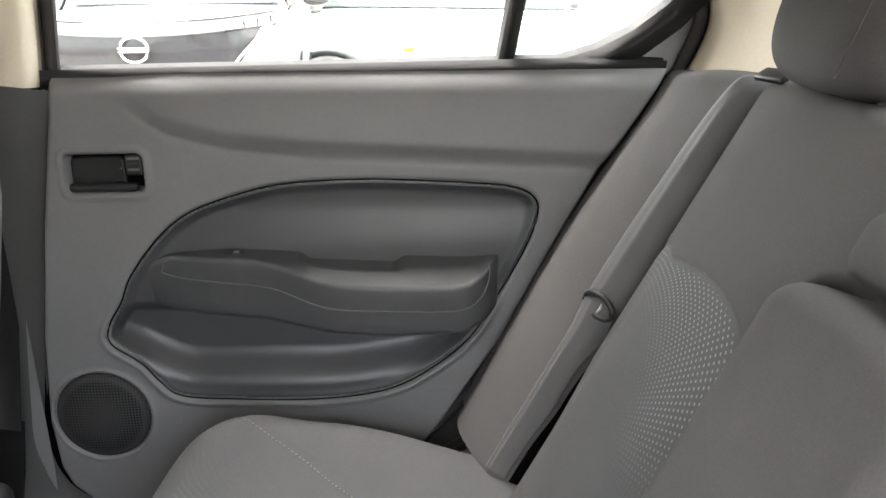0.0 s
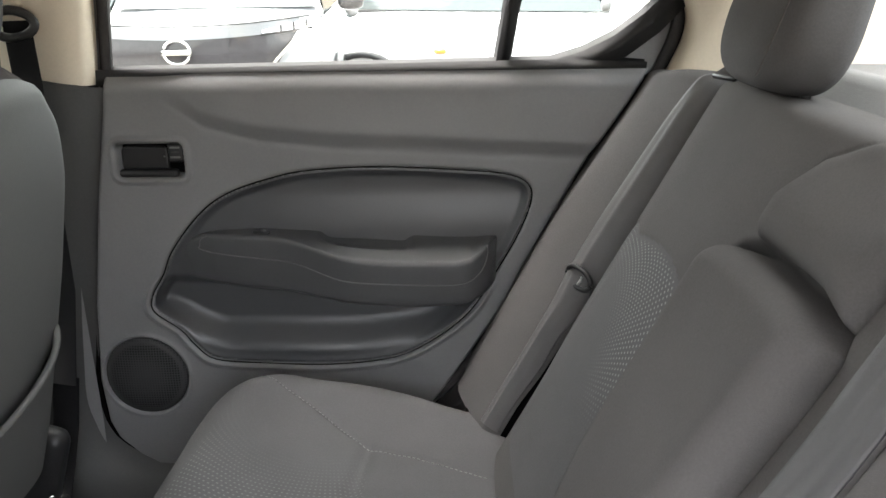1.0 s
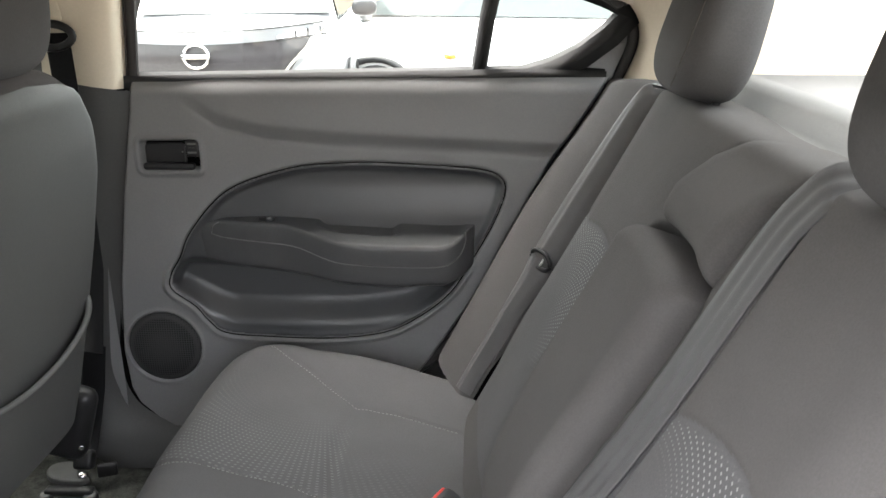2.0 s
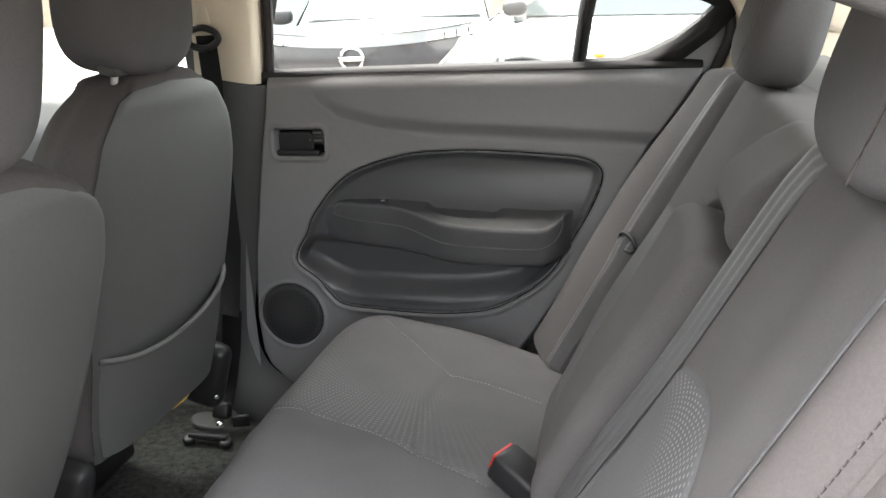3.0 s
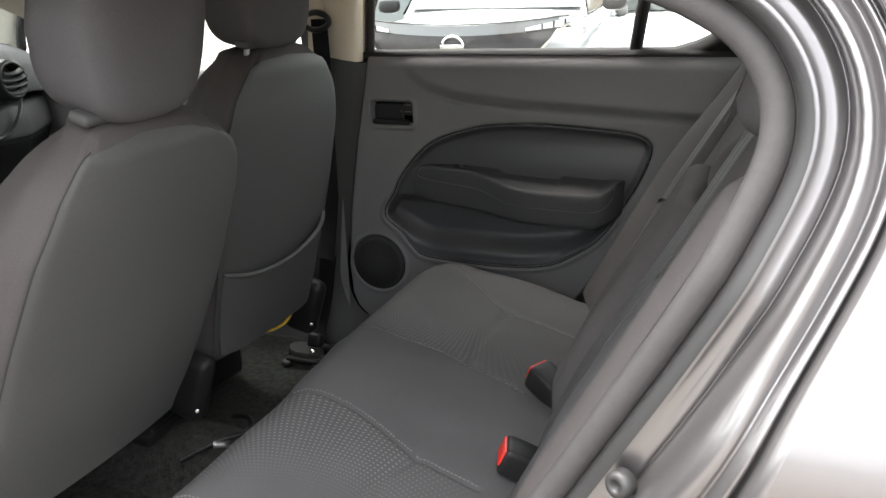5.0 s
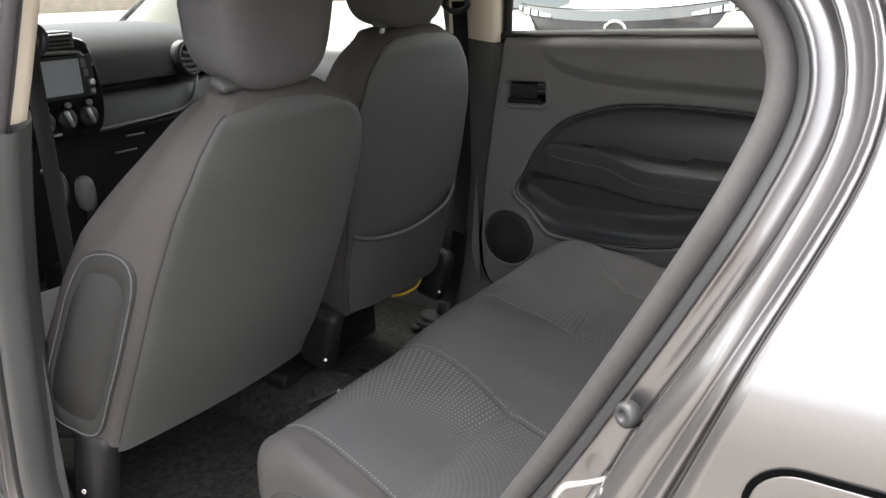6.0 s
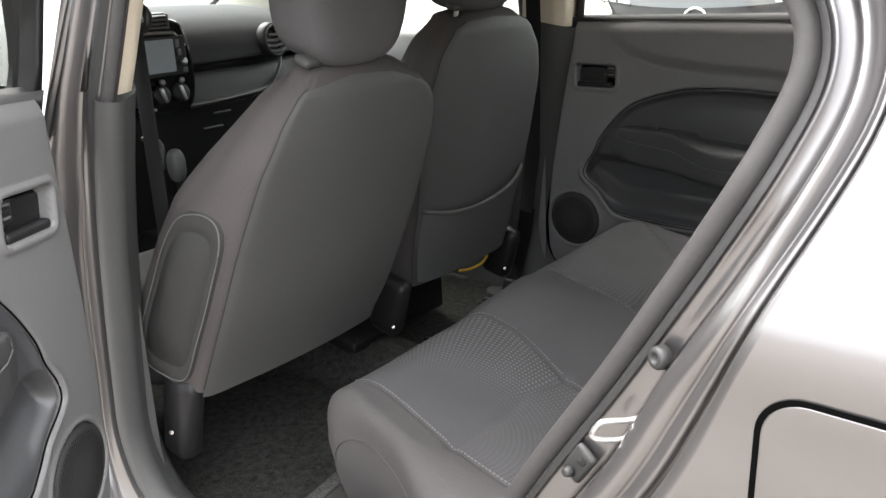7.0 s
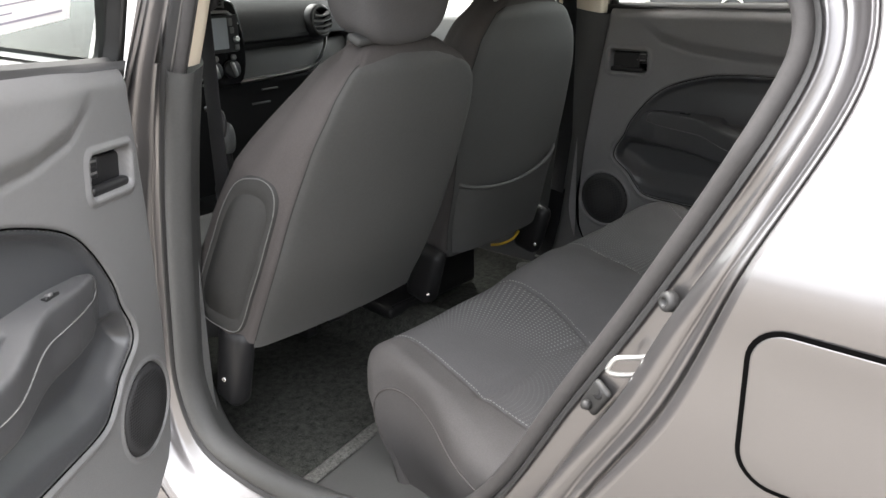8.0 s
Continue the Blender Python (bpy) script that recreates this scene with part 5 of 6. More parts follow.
# firewall, front side walls, windscreen posts
for side in (-1, 1):
    fv = []
    for x in np.linspace(-1.75, -.20, 20):
        for z, y in ((.14, .66), (.30, .67), (.60, .665), (.80, .655), (.90, .665), (.93, .70), (.93, .745)):
            fv.append((x, side * (y - .06 * smooth01((-x - 1.0) / .8)), z))
    mesh_part("front_door_lining", fv, grid_faces(20, 7), PLASTIC, body, "dark plastic front door lining")
    sv = []
    for u in np.linspace(0, 1, 20):
        for z in np.linspace(.10, .93, 8):
            x = -1.75 + u * (1.75 - .095 + float(np.interp(z, [.10, .32, .45, .66, .80, .94], [-.232, -.232, -.225, -.195, -.165, -.128])))
            sv.append((x, side * (float(quarter_y(x, z)) - .06 * smooth01((-x - 1.2) / .6)), z))
    mesh_part("front_door_skin", sv, grid_faces(20, 8), PAINT, body, "silver-grey front door skin")
    fore = spline([(-1.66, .62, .985), (-1.40, .60, 1.104), (-1.10, .575, 1.235), (-.88, .56, 1.30)], 6)
    aft = spline([(-1.28, .665, .90), (-1.22, .63, 1.06), (-1.02, .60, 1.19), (-.85, .585, 1.265)], 6)
    pp = []
    for p, q in zip(fore, aft):
        for u, inw in ((0, 0), (.12, .016), (.35, .026), (.65, .024), (.9, .012), (1, -.004), (1, -.03), (0, -.03)):
            pp.append((p[0] + (q[0] - p[0]) * u, side * (p[1] + (q[1] - p[1]) * u - inw), p[2] + (q[2] - p[2]) * u))
    mesh_part("windscreen_post", pp, grid_faces(len(fore), 8, True), POST_TRIM, body, "windscreen pillar trim in darkened grey-beige")
    v, f = sweep([(p[0], side * p[1], p[2]) for p in fore], circle(.011, 8))
    mesh_part("windscreen_seal", v, f, RUBBER_DARK, body, "black windscreen edge seal")
    v, f = sweep([(q[0] + .012, side * (q[1] + .004), q[2]) for q in aft], circle(.014, 8))
    mesh_part("front_window_seal", v, f, RUBBER_DARK, body, "black front window seal")
    post2 = spline([(1.0, side * .58, 1.16), (1.2, side * .58, 1.08), (1.5, side * .60, .97)], 6)
    v, f = sweep(post2, flat(.32, .05), normals=[(0, side * 1, .1)] * len(post2))
    mesh_part("rear_screen_post", v, f, BEIGE, body, "beige rear pillar trim")
    frame_f = spline([(-.15, side * .705, .945), (-.19, side * .63, 1.25)], 4)
    v, f = sweep(frame_f, flat(.05, .04), normals=[(0, side, .2)] * len(frame_f))
    mesh_part("front_door_sash", v, f, RUBBER_DARK, body, "black front window sash")
    mesh_part("front_window_pane", [(-.16, side * .712, .94), (-1.22, side * .700, .94), (-1.02, side * .625, 1.16), (-.85, side * .60, 1.235), (-.20, side * .640, 1.25)], [(0, 1, 2, 3, 4)], GLASS, body, "clear front window pane", smooth=False)
    # lower corner window bar of the front door
    bar = spline([(-1.15, side * .70, .94), (-1.28, side * .655, 1.08)], 4)
    v, f = sweep(bar, flat(.05, .03), normals=[(0, side, .2)] * len(bar))
    mesh_part("mirror_corner", v, f, RUBBER_DARK, body, "black corner bar of the front window")
rounded_box("firewall", (.05, 1.36, .95), (-1.62, 0, .5), BLACK, body, "", .01, 1)
rounded_box("boot_wall", (.05, 1.36, .80), (.98, 0, .52), BLACK, body, "", .01, 1, pose(0, 0, 0, 0, 22, 0))
# rear deck and bonnet outside, plain painted sheets that close the body
deck = [(x, y, .93 - .10 * ((x - 1.45) / .5) ** 2 - .05 * (abs(y) / .7) ** 3) for x in np.linspace(1.45, 2.0, 12) for y in np.linspace(-.78, .78, 16)]
mesh_part("boot_lid", deck, grid_faces(12, 16), PAINT, body, "silver-grey boot lid")
bon = [(x, y, .93 - .18 * ((-x - 1.6) / .9) ** 2 - .06 * (abs(y) / .75) ** 3) for x in np.linspace(-2.5, -1.55, 14) for y in np.linspace(-.75, .75, 16)]
mesh_part("bonnet", bon, grid_faces(14, 16), PAINT, body, "silver-grey bonnet")
for nm, pts in (("windscreen", [(-1.60, -.62, .98), (-1.60, .62, .98), (-.98, .54, 1.27), (-.98, -.54, 1.27)]), ("rear_screen", [(1.50, -.58, .95), (1.50, .58, .95), (.885, .54, 1.238), (.885, -.54, 1.238)])):
    g = mesh_part(nm, pts, [(0, 1, 2, 3)], SCREEN_GLASS, body, "clear glass screen", smooth=False)
    g.visible_shadow = nm == "windscreen"

# ---- belts ----
def ribbed(w, h):
    """Webbing's section: a thin band with three soft lengthwise folds on its face."""
    top = [(h / 2 + .0008 * (1 - math.cos(2 * math.pi * 3 * k / 18)), -w / 2 + w * k / 18) for k in range(19)]
    return top + [(-h / 2, w / 2), (-h / 2, -w / 2)]


def surface_strip(name, pts, width, material, parent, label="", lift=.004, thick=.0022, spread=.012, tip=0.0):
    """Webbing that lies on the backrest: points are (y, height along it)."""
    line = spline(pts, 8)
    path, nor = [], []
    for yy, hh in line:
        nn = max(float(back_relief(np.array([yy + dd]), np.array([hh]))[0]) for dd in (-spread, 0, spread))
        path.append(back_point(yy, hh, nn + lift))
        nor.append((-math.cos(BACK_LEAN) * math.cos(tip), math.sin(tip), math.sin(BACK_LEAN) * math.cos(tip)))
    v, f = sweep(path, ribbed(width, thick), normals=nor)
    return mesh_part(name, v, f, material, parent, label)


def laid_ribbon(name, pts, material, parent, label="", lift=.0012, thick=.001, fold=.0007):
    """Webbing pressed against the backrest: rows of (height, one edge, other edge), with shallow folds along it."""
    rows, nk = spline(pts, 8), 19
    face, back = [], []
    for hh, y0, y1 in rows:
        ys = np.linspace(y0, y1, nk)
        under = back_relief(ys, np.full(nk, hh))
        chord = np.linspace(under[0], under[-1], nk)
        out = np.maximum(under, chord) + lift + fold * (1 - np.cos(np.linspace(0, 6 * np.pi, nk)))
        low = lowered(ys, np.full(nk, hh))
        face.append([back_point(yy, hq, nn + thick) for yy, hq, nn in zip(ys, low, out)])
        back.append([back_point(yy, hq, nn - .001) for yy, hq, nn in zip(ys[::-1], low[::-1], out[::-1])])
    verts = [p for r0, r1 in zip(face, back) for p in r0 + r1]
    return mesh_part(name, verts, grid_faces(len(rows), 2 * nk, True), material, parent, label)


def outer_belt(label):
    """The belt at the bench's far place: down the bolster's inner slope, through its tongue, then twisted into the crevice."""
    belt = thing("outer_seat_belt", (.85, .47, .97), label, "seat belt", "rear seat belts")
    laid_ribbon("webbing", [(.590, .448, .470), (.555, .452, .482), (.50, .456, .489), (.40, .458, .491), (.30, .460, .492), (.235, .462, .492)], WEB, belt, "", .0008, .0006, .0004)
    laid_ribbon("lower_webbing", [(.235, .464, .491), (.19, .463, .486), (.13, .466, .484), (.06, .467, .483), (-.06, .467, .482)], WEB, belt, "twisted lower run of the belt", .003)
    # Black strip laid in the crevice for its shade.
    laid_ribbon("gap_shade_strip", [(.30, .453, .456), (.22, .452, .460), (.13, .4505, .4645), (.06, .449, .466), (-.065, .446, .466)], GAP, belt, "black strip for the crevice shade beside the belt", .0, .0005, .0)
    c = (Vector(back_point(.462, .236, float(back_relief(np.array([.462]), np.array([.236]))[0]))) + Vector(back_point(.492, .232, float(back_relief(np.array([.492]), np.array([.232]))[0])))) / 2
    run = Vector((math.sin(BACK_LEAN), 0, math.cos(BACK_LEAN)))
    out = Vector((-math.cos(BACK_LEAN), -.7, math.sin(BACK_LEAN))).normalized()
    wide = run.cross(out).normalized()
    loop = [c + out * (.014 + .006 * math.sin(a)) + wide * .027 * math.cos(a) + (run * .9 + wide * .15) * .0165 * math.sin(a) for a in [2 * math.pi * k / 28 for k in range(28)]]
    v, f = sweep(loop, circle(.0042, 8), True)
    mesh_part("latch_tongue", v, f, BLACK, belt, "black plastic belt tongue")
    rounded_box("tongue_blade", (.003, .012, .012), c + out * .009 - run * .004, STEEL, belt, "steel tongue blade", .001, 2, pose(0, 0, 0, 35, 30, 0))
    rounded_box("top_guide", (.024, .050, .008), (.856, .426, .974), BLACK, belt, "black belt guide on the shelf edge", .003, 2, pose(0, 0, 0, 0, -25, 18))
    return belt


# black strips for the crevice shade along both edges of the bench's middle block
for shade_rows in ([(.425, .1185, .1235), (.36, .119, .124), (.30, .113, .118), (.20, .099, .104), (.10, .079, .084), (.02, .047, .052)],
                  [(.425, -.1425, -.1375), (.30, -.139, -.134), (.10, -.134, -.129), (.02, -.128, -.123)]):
    laid_ribbon("block_shade_strip", shade_rows, GAP, bench, "black strip for the crevice shade by the middle block", .0, .0004, .0)

outer_belt("dark grey seat belt lying in the bench's far side crevice")

near_belt = thing("outer_seat_belt", (.85, -.54, .97), "dark grey seat belt down the bolster beside the open doorway", "seat belt", "rear seat belts")
laid_ribbon("webbing", [(.630, -.500, -.535), (.595, -.503, -.542), (.50, -.508, -.559), (.38, -.508, -.559), (.25, -.508, -.559), (.12, -.508, -.553), (.0, -.505, -.548)], WEB_MID, near_belt, "", .001, .0008, .0011)

mid = thing("middle_seat_belt", (.86, -.27, .97), "dark grey seat belt running down to the bench middle", "seat belt", "rear seat belts")
surface_strip("webbing", [(-.262, .615), (-.236, .575), (-.216, .528), (-.211, .44), (-.212, .36), (-.209, .25), (-.194, .14), (-.170, .04), (-.15, -.02)], .049, WEB_MID, mid, "", .003, tip=-.16)
# Another black strip, for the shade at the middle belt's edge.
laid_ribbon("gap_shade_strip", [(.36, -.2395, -.2375), (.28, -.242, -.235), (.18, -.243, -.230), (.08, -.228, -.206), (-.02, -.205, -.180)], GAP, mid, "black strip for the crevice shade beside the belt", .0, .0005)

rounded_box("top_guide", (.034, .060, .012), (.872, -.264, .968), BLACK, mid, "black belt guide on the shelf edge", .004, 2, pose(0, 0, 0, 0, -25, -6))

for nm, pos, rot in (("buckle", (.535, .044, .428), (0, 25, -28)), ("buckle", (.552, -.185, .412), (0, 25, 15))):
    bk = thing("belt_buckle", pos, "black belt buckle with red button on the bench", "belt buckle", "belt buckles")
    tm = pose(0, 0, 0, *rot)
    rounded_box("housing", (.092, .055, .048), pos, BLACK, bk, "", .009, 3, tm)
    off = tm @ Vector((-.042, 0, .004))
    rounded_box("red_button", (.014, .044, .030), Vector(pos) + off, RED, bk, "red release button", .003, 2, tm)

# front belts on the door pillars
for side in (1, -1):
    fb = thing("front_seat_belt", (-.20, side * .60, 1.05), "dark seat belt hanging from a black pillar anchor", "seat belt", "front seat belts")
    px, py = -.205, side * .600
    anchor = [(px + .030 * math.cos(a) * (1 + .25 * abs(math.cos(a))), py - side * .012, 1.045 + .021 * math.sin(a)) for a in [2 * math.pi * k / 28 for k in range(28)]]
    v, f = sweep(anchor, circle(.0075, 8), True, normals=[(0, side, 0)] * 28)
    mesh_part("anchor_loop", v, f, BLACK, fb, "black anchor loop")
    v, f = sweep([(px + .006, py - side * .006, 1.05), (px + .008, py - side * .004, .95), (px + .006, py - side * .004, .6), (px - .02, py - side * .004, .42)], flat(.046, .0022), normals=[(0, side, 0)] * 4)
    mesh_part("webbing", v, f, WEB_DARK, fb)
    v, f = sweep(spline([(px - .03, py - side * .012, .846), (px - .005, py - side * .016, .847), (px + .012, py - side * .016, .838), (px + .017, py - side * .015, .820), (px + .014, py - side * .012, .80)], 6), circle(.0055, 8))
    mesh_part("latch_tongue", v, f, BLACK, fb, "black belt tongue")
    rounded_box("height_slide", (.030, .012, .16), (px, py + side * .004, 1.15), BEIGE, fb, "beige height adjuster", .005, 2)
# seat frame bracket and belt bolt at the passenger side's floor
br = thing("belt_bracket", (-.25, .52, .17), "black steel floor bracket with belt bolt", "bracket")
rounded_box("bracket_bar", (.100, .022, .016), (-.268, .505, .152), BLACK, br, "black steel bar across the bracket", .005, 2)
for fx in (-.315, -.222):
    disc("bracket_foot", (fx, .500, .138), (0, -.3, 1), .015, .014, BLACK, br, "black bolted foot", 20, .004)
plate("anchor_plate", spline([(-.335, .580), (-.340, .555), (-.318, .528), (-.285, .520), (-.250, .520), (-.240, .535), (-.262, .548), (-.278, .570), (-.305, .590)], 4, True), .155, .168, TRIM_DARK, br, "grey steel anchor plate", .004, "z")
lathe("bolt", (-.252, .534, .170), (.3, -.4, .9), [(0, .006), (.006, .006), (.009, .003), (.011, 0), (0, 0)], CHROME, br, "steel bolt head", 6)
rounded_box("end_fitting", (.042, .030, .040), (-.258, .562, .190), BLACK, br, "black end fitting of the belt", .008, 2, pose(0, 0, 0, -25, 0, 0))
rounded_box("side_lug", (.040, .012, .030), (-.212, .560, .168), BLACK, br, "black lug beside the bolt", .004, 2, pose(0, 0, 0, 0, 0, 20))
v, f = sweep([(-.258, .570, .200), (-.250, .592, .26), (-.235, .600, .34), (-.222, .602, .43)], flat(.044, .0024), normals=[(.3, -1, .1)] * 4)
mesh_part("belt_end", v, f, WEB_DARK, br, "dark webbing running up from the bolt")

# heel strip: the carpet's bound edge and the plain plastic heel board behind it
heel = thing("heel_board", (.05, -.5, .14), "grey plastic heel board below the bench with a bound carpet edge", "floor trim")
hv = [(x0 + (.34 - x0) * u, yy, .137 + .03 * u + .004 * u * (1 - u)) for yy, x0 in zip(np.linspace(-.66, .64, 30), np.interp(np.linspace(-.66, .64, 30), [-.66, -.581, -.394, .64], [.0, -.010, -.040, -.06])) for u in np.linspace(0, 1, 8)]
mesh_part("board", hv, grid_faces(30, 8), VINYL, heel)
v, f = sweep([(hv[i * 8][0], hv[i * 8][1], .141) for i in range(30)], flat(.036, .005), normals=[(0, 0, 1)] * 30)
mesh_part("bound_edge", v, f, BINDING, heel, "woven grey binding of the carpet edge")

# road wheels of the sedan
for wx in (-1.53, 1.02):
    for side in (-1, 1):
        wh = lathe("wheel", (wx, side * .69, .187), (0, side, 0), [(.175, .085), (.185, .095), (.265, .095), (.288, .075), (.288, -.085), (.19, -.085)], TYRE, body, "black tyre", 36)
        lathe("rim", (wx, side * .69, .187), (0, side, 0), [(0, .07), (.03, .075), (.05, .06), (.15, .07), (.178, .09), (.18, .0)], STEEL, wh, "grey steel rim", 36)


# ---- outside: ground, parked cars, distance ----
GZ = -.10
ground = tagged(mesh_part("ground", [(x, y, GZ + .01 * noise.noise((x * .3, y * .3, 0))) for x in np.concatenate([[-600, -120, -40], np.linspace(-15, 15, 40), [40, 120, 600]]) for y in np.concatenate([[-600, -120, -40], np.linspace(-12, 18, 40), [40, 120, 600]])],
                           grid_faces(46, 46), ASPHALT), "worn grey-brown asphalt of the car lot", "ground", kind="structure")


def parked_car(at, turn, length, width, height, paint, label, suv=False):
    """A parked car that faces its own -y: body, glass, wheels, lamps, mirrors."""
    car = thing("parked_car", at, label, "car", "parked cars")
    T = Matrix.Translation(at) @ Matrix.Rotation(radians(turn), 4, "Z")
    L, W, Hh = length, width, height
    hood = .62 * Hh if not suv else .60 * Hh
    belt = .60 * Hh
    # lower body: sections along the length
    ys = np.linspace(0, 1, 44)
    top = np.interp(ys, [0, .015, .04, .10, .26, .30, .8, .96, .985, 1], [.40 * Hh, .50 * Hh, .545 * Hh, .575 * Hh, hood, belt + .02, belt + .04, belt + .02, .5 * Hh, .4 * Hh])
    half = np.interp(ys, [0, .02, .06, .15, .5, .85, .97, 1], [.36 * W, .43 * W, .465 * W, .49 * W, .5 * W, .49 * W, .45 * W, .38 * W])
    bot = np.interp(ys, [0, .05, .95, 1], [.19 * Hh, .13 * Hh, .13 * Hh, .22 * Hh])
    vv = []
    for y, tz, hw, bz in zip(ys, top, half, bot):
        yy = y * L
        for fx, fz in ((0, 0), (.55, .0), (.88, .02), (.985, .16), (1, .45), (.985, .72), (.93, .90), (.80, .975), (.45, 1.0), (0, 1.012)):
            vv.append(T @ Vector((fx * hw, yy, bz + (tz - bz) * fz)))
        for fx, fz in ((.45, 1.0), (.80, .975), (.93, .90), (.985, .72), (1, .45), (.985, .16), (.88, .02), (.55, 0)):
            vv.append(T @ Vector((-fx * hw, yy, bz + (tz - bz) * fz)))
    k = 18
    faces = grid_faces(44, k, True) + [tuple(range(k)), tuple(43 * k + j for j in range(k))]
    mesh_part("body", [tuple(v) for v in vv], faces, paint, car)
    # cabin
    cy = (.30, .44, .78, .96) if not suv else (.27, .40, .90, .985)
    cv = []
    for yq, zq, wq in ((cy[0], belt, .86), (cy[1], Hh * .97, .66), ((cy[1] + cy[2]) / 2, Hh, .68), (cy[2], Hh * .965, .64), (cy[3], belt + .04, .80)):
        for s in (-1, -.5, 0, .5, 1):
            cv.append(T @ Vector((s * wq * W / 2, yq * L, zq - .03 * abs(s) ** 2)))
    mesh_part("windscreens_and_roof", [tuple(v) for v in cv], grid_faces(5, 5), paint, car)
    for s in (-1, 1):
        sv = [T @ Vector((s * q[2] * W / 2, q[0] * L, q[1])) for q in ((cy[0], belt, .87), (cy[1], Hh * .93, .675), (cy[2], Hh * .93, .655), (cy[3], belt + .04, .81))]
        mesh_part("side_windows", [tuple(v) for v in sv], [(0, 1, 2, 3)], DARK_GLASS, car, smooth=False)
    q0, q1 = (cy[0] + .01, belt + .02, .80), (cy[1] - .01, Hh * .945, .60)
    wv = [T @ Vector((s * q[2] * W / 2, q[0] * L - .015, q[1] + .02)) for q in (q0, q1) for s in (-1, -.5, 0, .5, 1)]
    mesh_part("windscreen", [tuple(v) for v in wv], grid_faces(2, 5), DARK_GLASS, car, "dark windscreen")
    # wheels
    for yq in (.19, .80):
        for s in (-1, 1):
            c = T @ Vector((s * (W * .5 - .10), yq * L, .31 if not suv else .35))
            ax = (T.to_3x3() @ Vector((s, 0, 0)))
            R = .31 if not suv else .35
            wh = lathe("wheel", c, ax, [(R * .62, .10), (R * .66, .115), (R * .9, .115), (R, .09), (R, -.09), (R * .7, -.09)], TYRE, car, "black tyre", 32)
            lathe("rim", c, ax, [(0, .085), (R * .12, .09), (R * .2, .075), (R * .55, .085), (R * .63, .105), (R * .64, .02)], STEEL, wh, "grey alloy rim", 32)
            arch = [T @ Vector((s * (W * .5 + .0), yq * L + (R + .05) * math.cos(a), .31 + (R + .05) * math.sin(a))) for a in [math.pi * k2 / 16 for k2 in range(17)]]
            v, f = sweep([tuple(a) for a in arch], circle(.028, 8))
            mesh_part("wheel_arch", v, f, BLACK, car, "dark wheel arch edge")
    # lamps, mirrors, grille
    for s in (-1, 1):
        c = T @ Vector((s * .37 * W, .035 * L + .03, .485 * Hh))
        if suv:
            lamp_v = []
            for k in range(9):
                q = k / 8
                for z0 in (.912 + .030 * q, .945 + .052 * q - .012 * (1 - q)):
                    px = s * (.50 + .30 * q)
                    lamp_v.append(tuple(T @ Vector((px, .07 + .22 * (abs(px) / .85) ** 2.2 - .158 + .10 * max(0, z0 - .80), z0))))
            hl = mesh_part("headlamp", lamp_v, grid_faces(9, 2), LAMP, car, "slim clear headlamp")
            for k0 in (3, 5, 7):
                pl_ = [Vector(lamp_v[k0 * 2]), Vector(lamp_v[k0 * 2 + 1])]
                v, f = sweep([tuple(p + T.to_3x3() @ Vector((0, -.006, 0))) for p in pl_], circle(.007, 6))
                mesh_part("lamp_divider", v, f, RUBBER_DARK, hl)
            v, f = sweep([tuple(Vector(lamp_v[k * 2]) + T.to_3x3() @ Vector((0, -.006, -.004))) for k in range(9)], circle(.006, 6))
            mesh_part("lamp_edge", v, f, RUBBER_DARK, hl, "dark lower lamp edge")
        else:
            pillow("headlamp", c, (.36, .30, .11), LAMP, car, "clear headlamp", T.to_3x3().to_4x4() @ pose(0, 0, 0, -12, s * 8, s * 32), 2.6, 12, 12)
        if not suv:
            c2 = T @ Vector((s * .45 * W, .052 * L + .03, .475 * Hh))
            pillow("turn_lamp", c2, (.10, .12, .05), AMBER, car, "amber turn lamp", T.to_3x3().to_4x4() @ pose(0, 0, 0, 0, 0, s * 50), 2.6, 10, 10)
        c3 = T @ Vector((s * (.5 * W + .07), .315 * L, belt + .07))
        pillow("mirror", c3, (.20, .11, .13), GREY_PLASTIC if not suv else BLACK, car, "door mirror", T.to_3x3().to_4x4(), 2.8, 12, 10)
        for k3 in (.335, .56):
            hv = [T @ Vector((s * (.5 * W * np.interp(k3, [.15, .5, .85], [.98, 1.0, .98]) + .004), k3 * L, zz)) for zz in (.16 * Hh, .35 * Hh, .55 * Hh)]
            v, f = sweep([tuple(h) for h in hv], circle(.004, 6))
            mesh_part("door_gap", v, f, RUBBER_DARK, car)
    return car, T


# the car straight across: dark front with a round badge
suv, TS = parked_car((-1.21, 4.36, GZ), 5, 4.5, 1.84, 1.66, SILVER_PAINT, "silver parked SUV with smoked grille facing the car", True)


def on_front(x, z, out=0.0):
    """A place on the dark car's curved nose."""
    return TS @ Vector((x, .07 + .22 * (abs(x) / .85) ** 2.2 - out + .10 * max(0, z - .80), z))


def nose_panel(name, poly, out, material, label=""):
    vv = []
    n = 24
    for i in range(n + 1):
        x = -1 + 2 * i / n
        for z0, z1, w in (poly,):
            for k in range(7):
                t = k / 6
                ww = w(t)
                z = z0 + (z1 - z0) * t + .05 * abs(x) ** 2
                vv.append(tuple(on_front(x * ww, z, out)))
    return mesh_part(name, vv, grid_faces(n + 1, 7), material, suv, label)


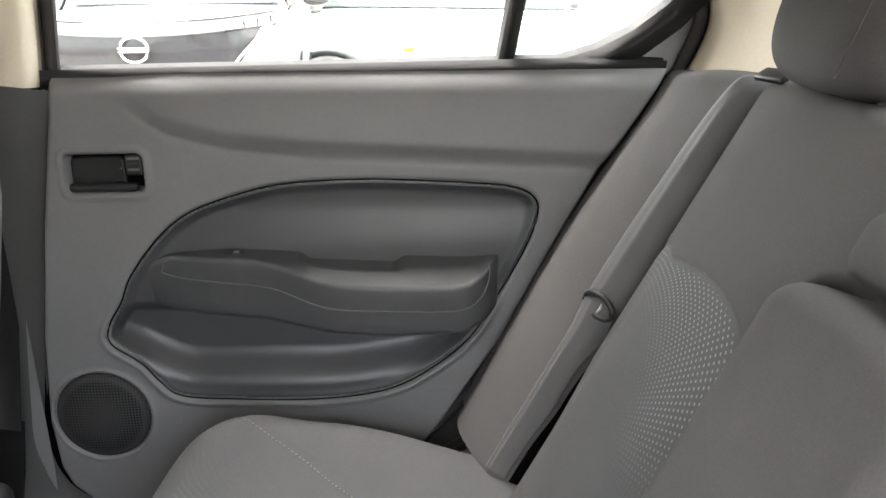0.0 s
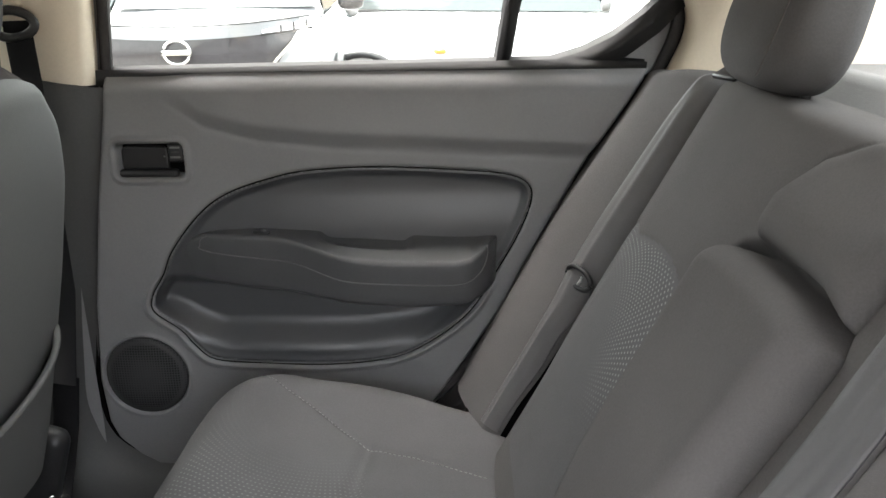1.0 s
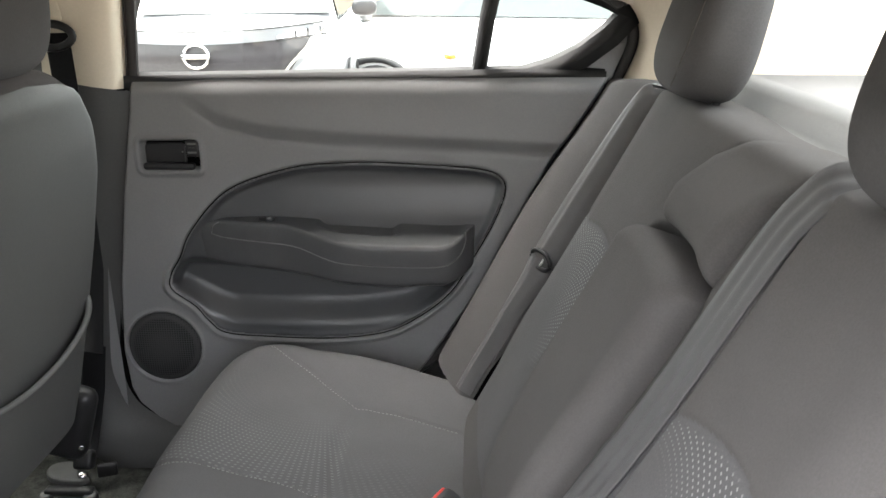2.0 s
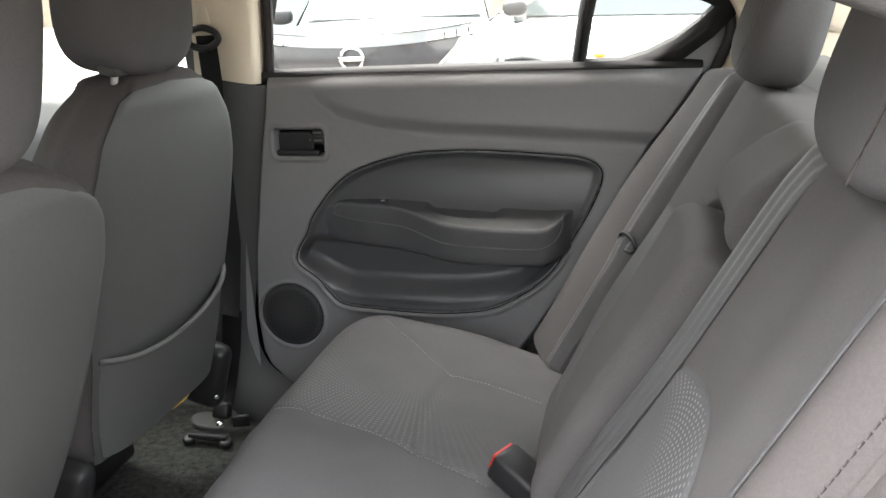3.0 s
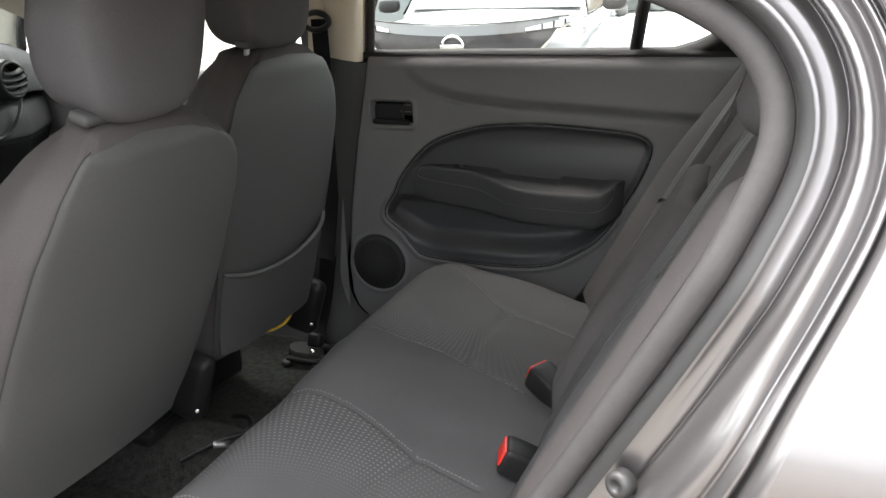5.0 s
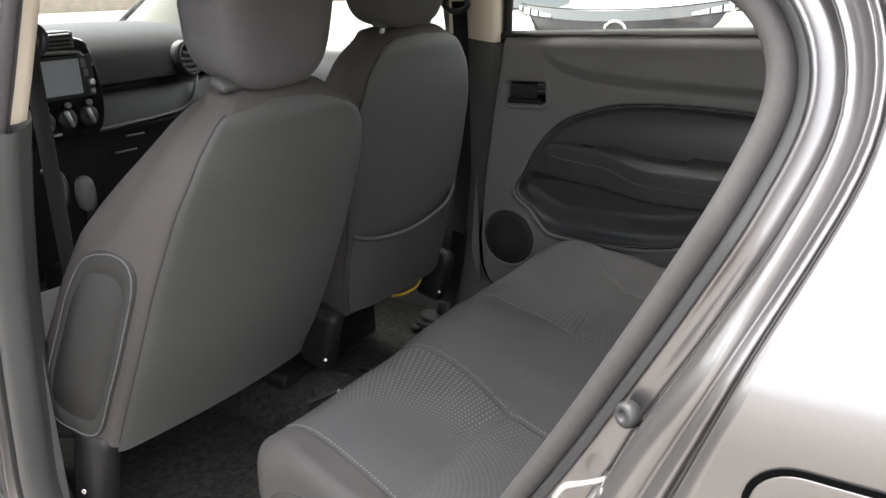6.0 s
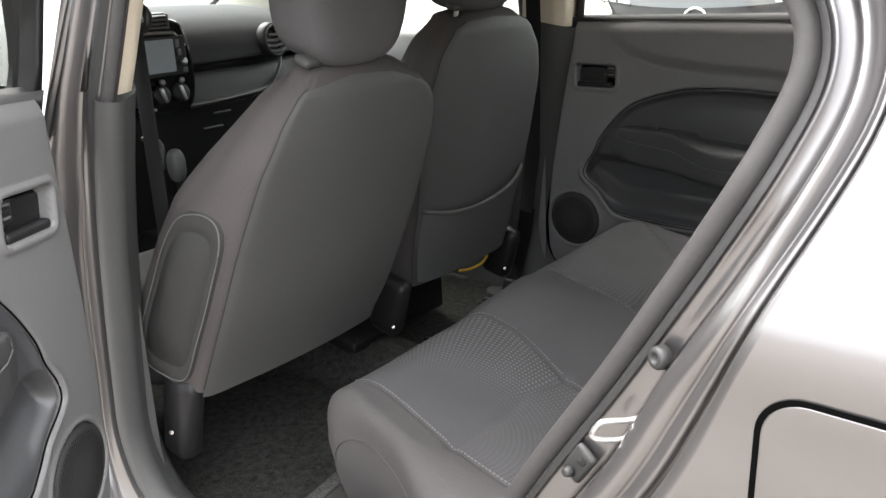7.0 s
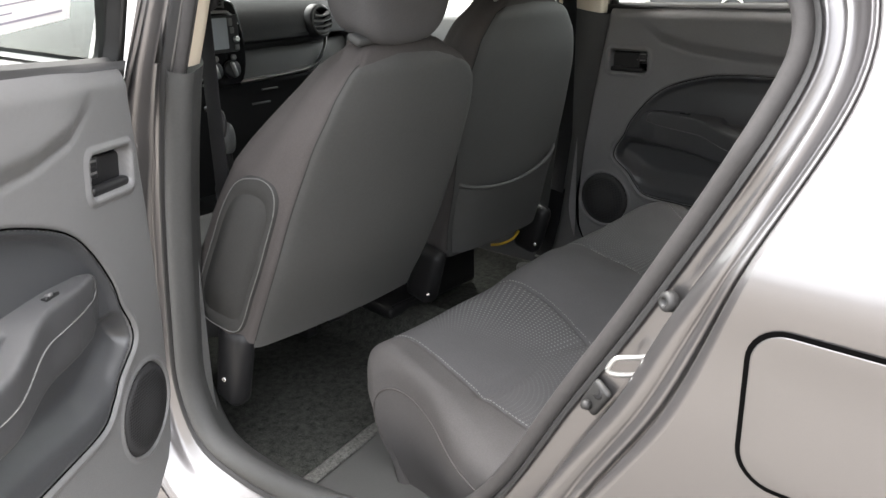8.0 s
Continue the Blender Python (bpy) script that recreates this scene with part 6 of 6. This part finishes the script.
nose_panel("bonnet_lip", (.885, .955, lambda t: .74 - .02 * t), .15, SILVER_PAINT, "silver nose band below the bonnet")
v, f = sweep([tuple(on_front(.78 * k / 12, .962 + .05 * (k / 12) ** 2, .15)) for k in range(-12, 13)], circle(.005, 6))
mesh_part("bonnet_gap", v, f, RUBBER_DARK, suv, "dark bonnet gap")
nose_panel("grille", (.50, .895, lambda t: .46 + .26 * t), .14, GRILLE_PANEL, "smoked glossy grille panel")
for s in (-1, 1):
    v, f = sweep([tuple(on_front(s * .79, .965, .165)), tuple(on_front(s * .74, .925, .17)), tuple(on_front(s * .58, .76, .17)), tuple(on_front(s * .46, .62, .165)), tuple(on_front(s * .40, .52, .165))], flat(.040, .02))
    mesh_part("chrome_bar", v, f, CHROME, suv, "bright grille bar")
cb = on_front(0, .815, .165)
badge = [cb + TS.to_3x3() @ Vector((.078 * math.cos(a), 0, .070 * math.sin(a))) for a in [2 * math.pi * k / 32 for k in range(32)]]
v, f = sweep([tuple(b) for b in badge], circle(.0105, 8), True)
bd = mesh_part("badge", v, f, CHROME, suv, "round bright badge ring with a bar")
v, f = sweep([tuple(cb + TS.to_3x3() @ Vector((-.085, -.012, 0))), tuple(cb + TS.to_3x3() @ Vector((.085, -.012, 0)))], flat(.016, .028), normals=[(0, 0, 1)] * 2)
mesh_part("badge_bar", v, f, CHROME, bd)

parked_car((.72, 6.55, GZ), 82, 4.6, 1.80, 1.45, WHITE_PAINT, "white parked sedan beside the dark car")
parked_car((3.6, 8.8, GZ), 80, 4.6, 1.82, 1.46, WHITE_PAINT, "white parked sedan further along the row")

# pale low building and banks far off
bank = tagged(mesh_part("backdrop", [(60 * math.cos(a), 60 * math.sin(a), z) for a in [2 * math.pi * k / 96 for k in range(97)] for z in (GZ, 2.2 + 1.2 * math.sin(a * 9) + .8 * math.sin(a * 23))], grid_faces(97, 2),
                        surface("pale_bank", (0.20, 0.165, 0.125), (.9, 1.0), .3, .05, 2, .2, 4)), "pale dry bank far behind the lot", "bank", kind="structure")
